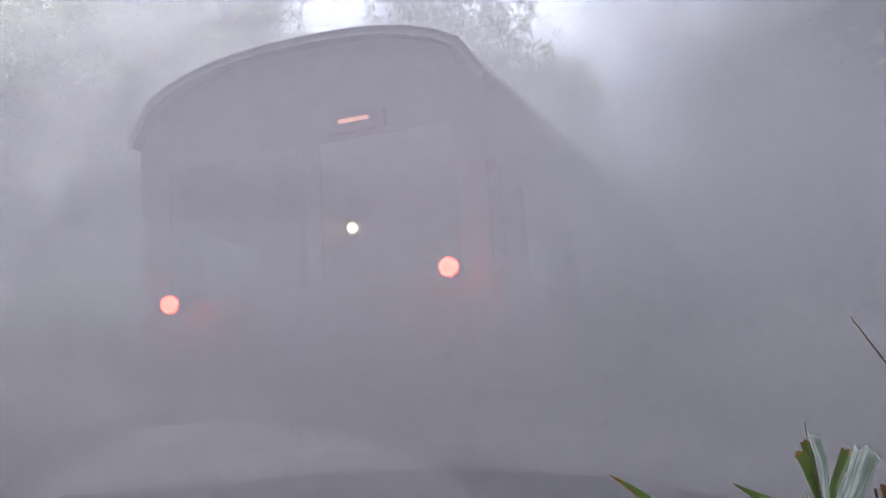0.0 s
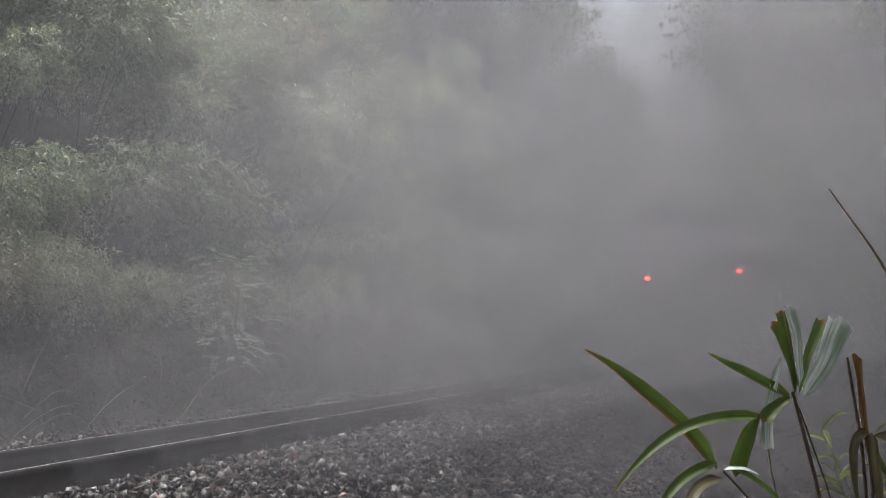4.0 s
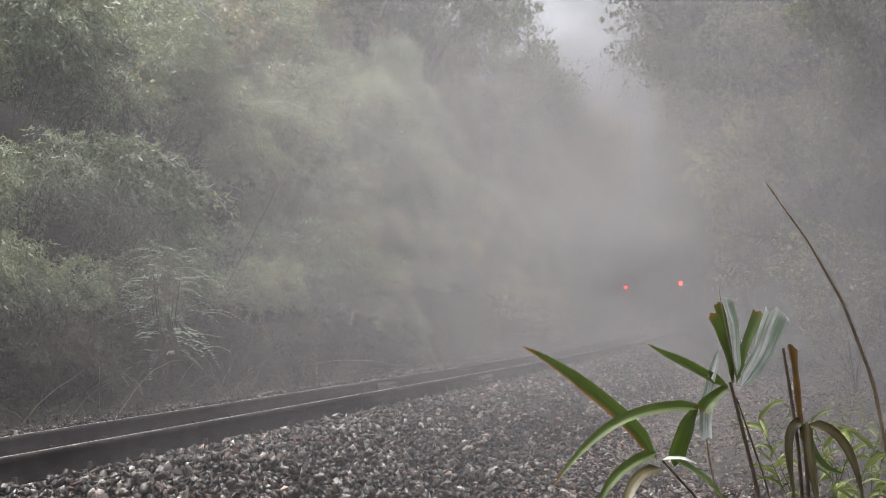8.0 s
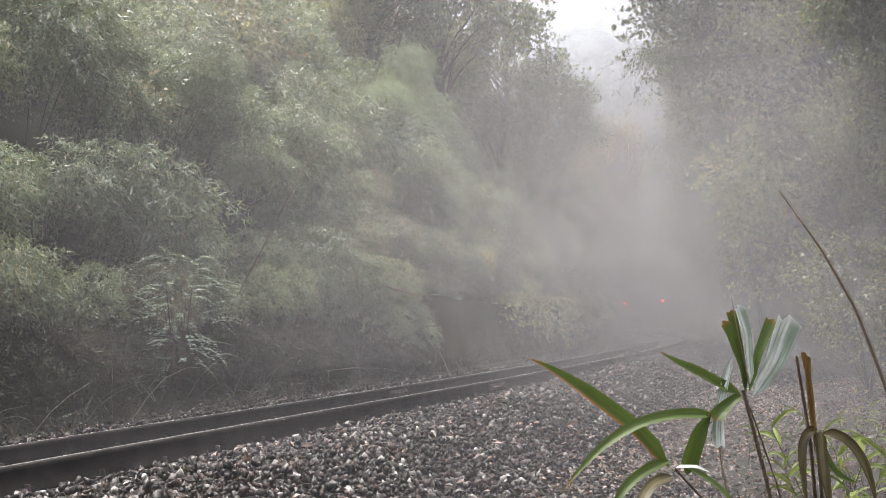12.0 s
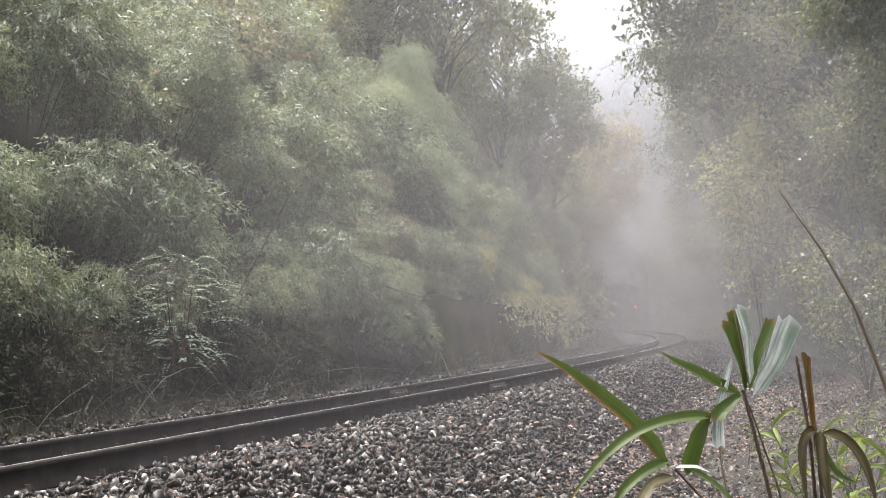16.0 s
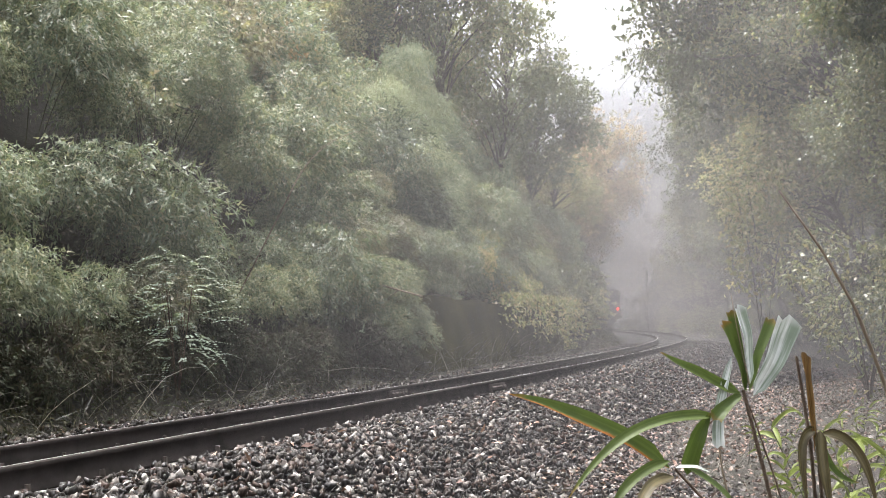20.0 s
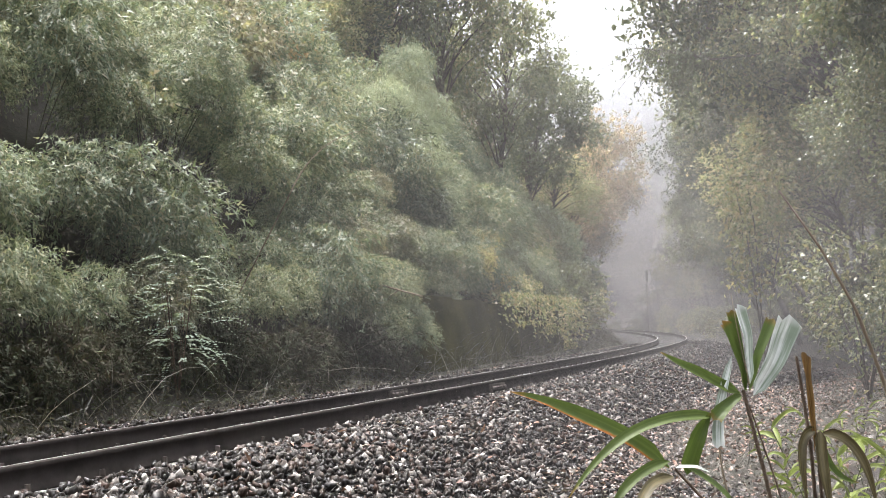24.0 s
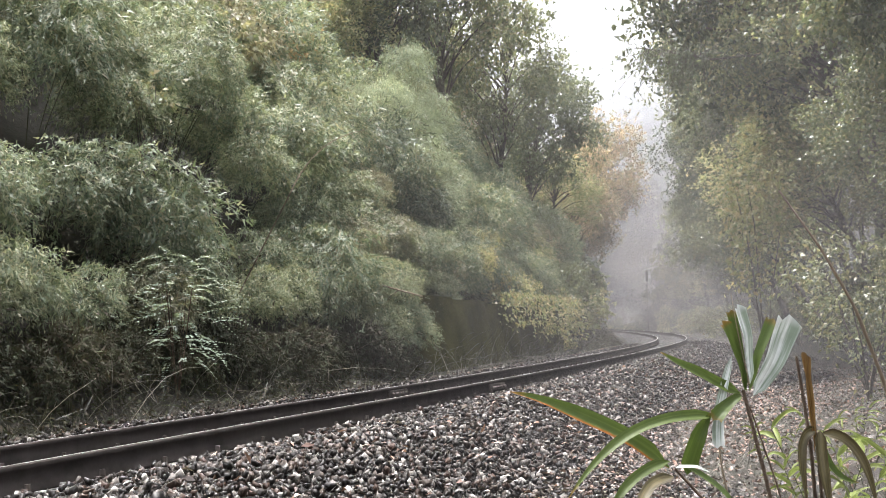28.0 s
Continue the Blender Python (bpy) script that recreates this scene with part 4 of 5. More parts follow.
def undergrowth():
    r = np.random.default_rng(71)
    n = 2600
    s, o = r.uniform(4, 42, n), 1.75 + np.abs(r.normal(size=n)) * 0.42
    x, y, _ = along(s, o)
    at = np.stack([x, y, ground_z(x, y) - 0.02], -1)
    way = np.stack([r.normal(size=n) * 0.55, r.normal(size=n) * 0.4, r.uniform(0.3, 1.0, n)], -1)
    v, f = leaves(at, way, r.uniform(0.2, 0.6, n), r.uniform(0.004, 0.009, n), r, 0.2, 0.3)
    tagged(new("dry_grass", mesh_np("dry_grass", v, f, GRASS)), "long dry grass blades at the foot of the bank", "grass", kind="stuff")
    sets = []
    for k in range(340):
        s, o = r.uniform(4, 36), r.uniform(1.9, 2.7)
        x, y, z = ground_at(s, o)
        L = r.uniform(0.5, 1.6)
        u = np.linspace(0, 1, 5)[:, None]
        d = np.array((r.normal() * 0.4, r.normal() * 0.4, r.uniform(0.3, 1.0)))
        sets.append(tube(np.array((x, y, z)) + d * u * L + np.array((0, 0, -0.35)) * L * u ** 2 + r.normal(size=(5, 3)) * 0.02 * u, 0.004 * (1.1 - 0.8 * u[:, 0]), 4))
    v, f = join(*sets)
    tagged(new("dead_stalks", mesh_np("dead_stalks", v, f, DRY, smooth=True)), "bare tan dead stalks tangled along the bank", "dead stalks", kind="stuff")
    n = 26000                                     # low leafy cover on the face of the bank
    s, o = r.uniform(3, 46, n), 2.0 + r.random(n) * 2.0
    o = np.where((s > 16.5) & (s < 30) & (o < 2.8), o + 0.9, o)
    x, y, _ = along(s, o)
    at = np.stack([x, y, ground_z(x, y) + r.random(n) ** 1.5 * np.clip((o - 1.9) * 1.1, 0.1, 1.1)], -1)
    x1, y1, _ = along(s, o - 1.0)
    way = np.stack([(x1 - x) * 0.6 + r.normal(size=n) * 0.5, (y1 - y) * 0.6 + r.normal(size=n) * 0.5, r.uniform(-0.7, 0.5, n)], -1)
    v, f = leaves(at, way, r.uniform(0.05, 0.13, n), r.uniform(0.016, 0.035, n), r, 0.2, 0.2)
    tagged(new("bank_creepers", mesh_np("bank_creepers", v, f, SHADE_PAINTED)), "creepers and seedlings covering the cut bank, shade in their dark colour", "undergrowth", kind="stuff")
    n = 900                                       # grass and seedlings on the path side
    s, o = r.uniform(5, 26, n), -3.6 - np.abs(r.normal(size=n)) * 1.4
    x, y, _ = along(s, o)
    at = np.stack([x, y, ground_z(x, y) - 0.01], -1)
    way = np.stack([r.normal(size=n) * 0.6, r.normal(size=n) * 0.5, r.uniform(0.4, 1.0, n)], -1)
    v, f = leaves(at, way, r.uniform(0.08, 0.3, n), r.uniform(0.006, 0.014, n), r, 0.2, 0.3)
    tagged(new("path_grass", mesh_np("path_grass", v, f, GRASS)), "sparse yellowing grass among fallen leaves", "grass", kind="stuff")


undergrowth()


def mossy_wall():
    wall = tagged(new("wall_mossy"), "low mossy stone retaining wall along the cut", kind="structure")
    for k in range(5):
        s = 18.9 + k * 2.6
        bm = box(0.35, 2.6, 1.45, pose(0, 0, 0.42, 0, -10))
        bmesh.ops.subdivide_edges(bm, edges=bm.edges[:], cuts=9, use_grid_fill=True)
        for q in bm.verts:
            p = Vector((q.co.x, q.co.y + k * 2.6, q.co.z))
            q.co += Vector((1, 0, 0.6)) * (0.07 * noise.noise(p * 0.9) + 0.02 * noise.noise(p * 3.1)) - Vector((0, 0, 0.05 * k))
        part("panel", bm, MOSS, wall, at=spot(s, 2.5, 0.0))
    r = np.random.default_rng(77)
    n = 1700                                       # creeper hanging over its top
    s, o = r.uniform(23.5, 34, n), r.uniform(2.05, 2.6, n)
    x, y, _ = along(s, o)
    drop = r.random(n) ** 1.6
    lump = 0.5 + 0.5 * swell(x, y, 0.8, 3.0)
    z = RISE * s + 1.35 - drop * (0.25 + 0.9 * np.clip(lump + (s - 22) * 0.06, 0, 1.1))
    x1, y1, _ = along(s, o - 1)
    way = np.stack([(x1 - x) * 0.5 + r.normal(size=n) * 0.4, (y1 - y) * 0.5 + r.normal(size=n) * 0.4, -0.6 + r.normal(size=n) * 0.3], -1)
    v, f = leaves(np.stack([x, y, z], -1), way, r.uniform(0.06, 0.13, n), r.uniform(0.035, 0.07, n), r, 0.2, 0.15)
    tagged(new("hanging_creeper", mesh_np("hanging_creeper", v, f, YELLOW)), "yellow-green creeper hanging over the mossy wall", "creeper", kind="stuff")


mossy_wall()


def seedling(name, label, mat, seed, height, count, leaf):
    """A small sasa shoot: one or two stems with a fan of leaves."""
    r = np.random.default_rng(seed)
    ob = tagged(new(name), label, "bamboo plant", "sasa shoots beside the path")
    for k in range(2):
        top = np.array((r.normal() * 0.08, r.normal() * 0.08, height * r.uniform(0.8, 1.0)))
        u = np.linspace(0, 1, 6)[:, None]
        path = top * u ** (1.6, 1.6, 1)
        v, f = tube(path, 0.003 * (1.2 - 0.7 * u[:, 0]), 5)
        part("stem", mesh_np("stem", v, f, CULM, smooth=True), None, ob)
        for i in range(count):
            a = r.uniform(0, 6.28)
            base = top * (0.6 + 0.4 * (i + 1) / count) ** np.array((1.6, 1.6, 1))
            tip = base + np.array((math.cos(a), math.sin(a), r.uniform(-0.3, 0.6))) * leaf * r.uniform(0.7, 1.2)
            blade(ob, "leaf", mat, base, tip, (0, 0, leaf * 0.18), leaf * 0.17, (r.normal() * 0.3, -1, 0.8))
    return ob


# ---------------------------------------------------------------- the sasa plant close by
def blade_mat(name, a, b, edge, rough=0.35, through_=0.3, ribs_=2.2, rim_=0.0):
    """A long leaf: green with fine ribs along it and a browned edge."""
    m = Mat(name)
    uv = m.n("ShaderNodeSeparateXYZ", Vector=m.coords("UV"))
    far = m.n("ShaderNodeCombineXYZ", X=m.math("MULTIPLY", uv.outputs[0], ribs_ * 4), Y=m.math("MULTIPLY", uv.outputs[1], 0.7), Z=0.3).outputs[0]
    ribs = m.n("ShaderNodeTexNoise", Scale=1.5, Detail=3.0, Vector=far)
    c = m.mix(m.ramp(ribs.outputs["Fac"], (0.4, 0.0), (0.62, 1.0)), a, b)
    c = m.mix(m.ramp(m.noise(35, 4), (0.4, 0.0), (0.8, 0.5)), c, tuple(v * 0.6 for v in a))
    rim = m.math("ADD", m.math("SUBTRACT", rim_, uv.outputs[0]), m.math("MULTIPLY", m.math("SUBTRACT", m.noise(25, 3), 0.5), 0.35))
    c = m.mix(m.ramp(rim, (0.05, 0.0), (0.18, 1.0)), c, edge)
    c = m.mix(m.ramp(uv.outputs[1], (0.9, 0.0), (0.99, 0.7)), c, edge)
    m.set(c, rough, 0.0, 0.3)
    m.bump(ribs.outputs["Fac"], 0.25, 0.002)
    tr = m.n("ShaderNodeBsdfTranslucent")
    m.put(c, tr.inputs["Color"])
    mx = m.n("ShaderNodeMixShader", Fac=through_)
    m.t.links.new(m.b.outputs[0], mx.inputs[1])
    m.t.links.new(tr.outputs[0], mx.inputs[2])
    m.t.links.new(mx.outputs[0], m.out.inputs["Surface"])
    return m.m


SASA = blade_mat("sasa_leaf", (0.066, 0.098, 0.02), (0.085, 0.122, 0.027), (0.22, 0.10, 0.02), 0.5, 0.4, rim_=-0.05)
SASA_EDGED = blade_mat("sasa_leaf_brown_edged", (0.066, 0.098, 0.02), (0.085, 0.122, 0.027), (0.24, 0.09, 0.015), 0.5, 0.4, rim_=0.3)
# pale underside; the sky's reflection is put into its white
SASA_PALE = blade_mat("sasa_leaf_underside", (0.2, 0.25, 0.19), (0.62, 0.65, 0.63), (0.5, 0.52, 0.5), 0.45, 0.15, 1.0, -0.3)
# copy of the sasa leaf with shade put into its darker green
SASA_DARK = blade_mat("sasa_leaf_painted_shade", (0.055, 0.085, 0.016), (0.07, 0.105, 0.02), (0.14, 0.08, 0.02), rim_=-0.1)
SASA_LIGHT = blade_mat("sasa_shoot_leaf", (0.15, 0.19, 0.05), (0.2, 0.24, 0.07), (0.28, 0.2, 0.08), 0.5, 0.4, rim_=-0.1)
SASA_DRY = blade_mat("sasa_leaf_dry", (0.16, 0.09, 0.03), (0.27, 0.17, 0.06), (0.10, 0.06, 0.025), 0.5, 0.2, rim_=0.0)
SASA_BENT = blade_mat("sasa_leaf_wilted", (0.05, 0.042, 0.018), (0.13, 0.11, 0.055), (0.05, 0.035, 0.015), 0.4, 0.15, 0.8, 0.2)


def blade(parent, name, mat, base, tip, sag, width, face=(0, -1, 0), cut=False, fold=0.22, twist=0.0, label=""):
    """A long leaf from base to tip, bowed by sag (a vector at its middle), folded along its rib."""
    base, tip, sag, face = (np.array(q, float) for q in (base, tip, sag, face))
    n = 15
    u = np.linspace(0, 1, n)[:, None]
    mid = (base + tip) / 2 + sag
    pts = (1 - u) ** 2 * base + 2 * u * (1 - u) * (2 * mid - (base + tip) / 2) + u ** 2 * tip
    tan = unit(np.gradient(pts, axis=0))
    side = unit(np.cross(tan, face))
    nor = np.cross(side, tan)
    a = twist * u
    side, nor = side * np.cos(a) + nor * np.sin(a), nor * np.cos(a) - side * np.sin(a)
    w = (np.clip(u * 7, 0, 1) * (np.clip((1 - u) * 2.6, 0, 1) ** 0.8 if not cut else 1.0) * 0.92 + 0.08) * width
    if cut:
        w = w * (0.45 + 0.55 * u)
    if not cut:
        w = w * (1 - 0.25 * u)
        w[-1] = width * 0.03
    cols = []
    for k in (-1, -0.5, 0, 0.5, 1):
        cols.append(pts + side * w / 2 * k + nor * w * fold * abs(k))
    v = np.stack(cols, 1)
    if cut:
        v[-1] += tan[-1] * width * (np.array((0.0, -0.15, 0.1, -0.05, -0.3)) if twist == 0 else 0.0)[:, None]
    v += nor[:, None] * (np.sin(u * 11 + width * 900) * width * 0.05)[:, None]
    c = 5
    i = (np.arange(n - 1)[:, None] * c + np.arange(c - 1)[None]).ravel()
    f = np.stack([i, i + 1, i + c + 1, i + c], -1)
    me = mesh_np(name, v.reshape(-1, 3) - base, f, mat, smooth=True)
    uvl = me.uv_layers.new(name="leaf")
    uv = np.stack([np.tile(np.linspace(0, 1, c), n), np.repeat(np.linspace(0, 1, n), c)], -1)
    uvl.data.foreach_set("uv", uv[f.ravel()].astype(np.float32).ravel())
    return part(name, me, None, parent, label, at=Matrix.Translation(base))


def stem(parent, pts, r0, r1, mat=TWIG, name="stem"):
    pts = np.array(pts, float)
    t = np.linspace(0, len(pts) - 1, 6 * (len(pts) - 1) + 1)
    p = np.stack([np.interp(t, np.arange(len(pts)), pts[:, k]) for k in range(3)], -1)
    p[1:-1] = (p[:-2] + p[1:-1] * 2 + p[2:]) / 4
    v, f = tube(p, np.linspace(r0, r1, len(p)), 7)
    return part(name, mesh_np(name, v, f, mat, smooth=True), None, parent)


def sasa():
    ob = tagged(new("sasa_plant"), "young sasa bamboo with long green torn leaves beside the ballast", "bamboo plant")
    y = 1.5
    stem(ob, [(0.46, 1.52, -0.5), (0.44, 1.5, 0.2), (0.423, y, 0.381), (0.392, y, 0.522)], 0.0036, 0.0024, CANE)
    stem(ob, [(0.48, 1.54, -0.5), (0.46, 1.51, 0.2), (0.437, 1.5, 0.381), (0.40, 1.5, 0.5)], 0.0018, 0.0011, CANE)
    stem(ob, [(0.40, 1.5, 0.53), (0.385, 1.49, 0.6), (0.378, 1.49, 0.65)], 0.0012, 0.0004)
    # standing torn leaves at the top
    blade(ob, "leaf", SASA, (0.395, y, 0.52), (0.366, 1.49, 0.612), (0.004, 0, 0.004), 0.019, (0.5, -1, 0.1), True)
    blade(ob, "leaf", SASA_DARK, (0.396, y, 0.52), (0.38, 1.5, 0.627), (0.002, 0, 0), 0.013, (-0.3, -1, 0), True)
    blade(ob, "leaf", SASA_PALE, (0.40, 1.498, 0.53), (0.385, 1.485, 0.633), (0.004, 0, 0), 0.022, (0.6, -1, 0.3), True, label="pale silvery leaf underside, sky sheen in its colour")
    blade(ob, "leaf", SASA_DARK, (0.402, 1.505, 0.52), (0.438, 1.51, 0.614), (-0.003, 0, 0.002), 0.017, (-0.6, -1, 0.3), True)
    blade(ob, "leaf", SASA_PALE, (0.405, 1.5, 0.515), (0.452, 1.49, 0.617), (0.004, 0, -0.003), 0.038, (0.3, -1, 0.4), True, label="pale silvery leaf underside, sky sheen in its colour")
    # broad leaf to the side, and the pale one hanging below
    blade(ob, "leaf", SASA, (0.388, y, 0.517), (0.276, 1.46, 0.575), (0.0, 0, -0.001), 0.0165, (0.2, -1, 0.5))
    blade(ob, "leaf", SASA_PALE, (0.379, 1.5, 0.567), (0.35, 1.48, 0.45), (-0.006, 0, 0.0), 0.018, (0.2, -1, 0.2), True, label="pale silvery leaf underside, sky sheen in its colour")
    blade(ob, "leaf", SASA_DARK, (0.39, y, 0.515), (0.345, 1.47, 0.487), (0, 0, 0.004), 0.02, (0.2, -1, 0.6), True)
    # low leaves
    long_leaf = blade(ob, "leaf", SASA_EDGED, (0.292, 1.5, 0.423), (0.08, 1.42, 0.530), (0.006, 0, 0.010), 0.026, (0.25, -1, 0.6))
    arch = blade(ob, "leaf", SASA, (0.36, 1.49, 0.488), (0.146, 1.40, 0.398), (-0.012, 0, 0.034), 0.016, (-0.2, -1, 0.55))
    blade(ob, "leaf", SASA_DARK, (0.312, 1.49, 0.415), (0.345, 1.48, 0.496), (-0.004, 0, 0.004), 0.024, (0.1, -1, 0.2))
    blade(ob, "leaf", SASA, (0.29, 1.49, 0.432), (0.195, 1.42, 0.365), (-0.008, 0, 0.014), 0.015, (-0.1, -1, 0.5))
    blade(ob, "leaf", SASA_BENT, (0.295, 1.49, 0.412), (0.225, 1.38, 0.36), (-0.01, 0, 0.016), 0.017, (-0.1, -1, 0.6))
    blade(ob, "leaf", SASA_DARK, (0.31, 1.48, 0.425), (0.37, 1.44, 0.365), (0.006, 0, 0.006), 0.009, (0.2, -1, 0.7))
    blade(ob, "leaf", SASA_PALE, (0.295, 1.48, 0.424), (0.335, 1.46, 0.421), (0, 0, 0.004), 0.008, (0, -0.5, 1), label="pale silvery leaf underside, sky sheen in its colour")
    stem(ob, [(0.40, 1.53, -0.5), (0.37, 1.5, 0.3), (0.345, 1.5, 0.369), (0.299, 1.5, 0.421)], 0.0026, 0.0018, CANE)
    stem(ob, [(0.385, 1.5, 0.3), (0.36, 1.5, 0.42), (0.355, 1.5, 0.49)], 0.0018, 0.001)
    dry = tagged(new("wilted_sasa"), "wilted brown sasa bamboo with folded hanging leaves", "bamboo plant")
    stem(dry, [(0.50, 1.55, -0.5), (0.49, 1.52, 0.3), (0.478, 1.5, 0.45), (0.464, 1.5, 0.565)], 0.003, 0.002, CANE)
    stem(dry, [(0.505, 1.55, -0.5), (0.49, 1.5, 0.42), (0.474, 1.5, 0.57)], 0.003, 0.002, CANE)
    blade(dry, "leaf", SASA_DRY, (0.482, 1.5, 0.44), (0.468, 1.49, 0.57), (0.004, 0, 0), 0.009, (0.3, -1, 0), True, 0.4)
    blade(dry, "leaf", SASA_DRY, (0.486, 1.5, 0.44), (0.476, 1.49, 0.565), (-0.003, 0, 0), 0.008, (-0.3, -1, 0), True, 0.4)
    blade(dry, "leaf", SASA_BENT, (0.488, 1.5, 0.468), (0.47, 1.49, 0.36), (-0.016, 0, 0.03), 0.014, (0.2, -1, 0.3), False, 0.4)
    blade(dry, "leaf", SASA_BENT, (0.489, 1.495, 0.468), (0.497, 1.48, 0.352), (-0.004, 0, 0.012), 0.015, (-0.2, -1, 0.2), False, 0.35)
    blade(dry, "leaf", SASA_BENT, (0.49, 1.5, 0.462), (0.555, 1.48, 0.36), (0.012, 0, 0.03), 0.014, (-0.4, -1, 0.4), False, 0.4)
    blade(dry, "leaf", SASA_DARK, (0.49, 1.505, 0.455), (0.535, 1.49, 0.40), (-0.008, 0, -0.012), 0.012, (0.5, -1, 0.2), False, 0.4)
    cane = tagged(new("leaning_cane"), "thin dark bare cane leaning over the path", "cane")
    stem(cane, [(0.78, 1.85, -0.45), (0.74, 1.8, 0.2), (0.68, 1.75, 0.5), (0.625, 1.72, 0.63), (0.57, 1.7, 0.72), (0.51, 1.7, 0.81)], 0.0042, 0.0014, TWIG)
    return ob, long_leaf, arch


sasa_plant, long_leaf, arch_leaf = sasa()


def shoots():
    r = np.random.default_rng(91)
    kinds = [seedling("sasa_shoot", "small yellow-green sasa shoot among fallen leaves", SASA_LIGHT, 92, 0.75, 7, 0.13),
             seedling("sasa_shoot", "small yellow-green sasa shoot among fallen leaves", SASA_LIGHT, 93, 0.55, 6, 0.11)]
    spots = ((1.24, 3.35), (1.42, 3.7), (1.3, 3.9), (1.42, 4.1), (1.2, 3.6), (1.75, 4.6), (1.9, 5.2), (1.62, 5.2), (2.3, 6.3), (2.6, 7.2), (1.9, 6.6))
    for k, (x, y) in enumerate(spots):
        z = float(ground_z(np.array([x]), np.array([y]))[0])
        put(kinds[k % 2], x, y, z - 0.02, r.uniform(0, 6.28), r.uniform(0.7, 0.95), copy=k > 1)
    limb = tagged(new("overhanging_branch"), "long branch with drooping dull green leaves reaching over the track", "branch")
    path = np.array([(8.6, 20.4, 5.9), (7.16, 20.0, 6.0), (6.0, 20.0, 5.5), (4.79, 20.0, 5.4), (4.1, 19.9, 5.55), (3.5, 19.8, 5.6)])
    stem(limb, path, 0.032, 0.006, BARK, "limb")
    sets = []
    for k in range(110):
        q = 0.3 + 0.65 * r.random() ** 0.7
        p = np.array([np.interp(q * 5, range(6), path[:, i]) for i in range(3)])
        end = p + r.normal(size=3) * (0.3, 0.35, 0.24) + (-0.1, 0, -0.05 - 0.3 * r.random())
        v, f = tube(np.stack([p, (p + end) / 2 + (0, 0, 0.06), end]), (0.008, 0.005, 0.003), 4)
        part("twig", mesh_np("twig", v, f, BARK, smooth=True), None, limb)
        n = 24
        at = p + (end - p) * r.random((n, 1)) + r.normal(size=(n, 3)) * 0.05
        sets.append(leaves(at, r.normal(size=(n, 3)) * 0.5 + (-0.2, 0, -0.8), r.uniform(0.06, 0.1, n), r.uniform(0.022, 0.034, n), r))
    v, f = join(*sets)
    part("crown", mesh_np("crown", v, f, DARK_LEAF), None, limb)
    twig = tagged(new("overhanging_branch"), "thin branch with pale yellowing leaves hanging over the path", "branch")
    stem(twig, [(3.4, 8.6, 4.4), (2.9, 7.8, 3.6), (2.45, 7.2, 3.25), (2.2, 7.0, 3.1)], 0.014, 0.004, BARK, "limb")
    p = np.array((2.35, 7.1, 3.15)) + r.normal(size=(90, 3)) * (0.28, 0.25, 0.16)
    v, f = leaves(p, r.normal(size=(90, 3)) * (1, 1, 0.5) + (0, 0, -0.4), r.uniform(0.07, 0.13, 90), r.uniform(0.035, 0.06, 90), r)
    part("crown", mesh_np("crown", v, f, VINE), None, twig)


shoots()


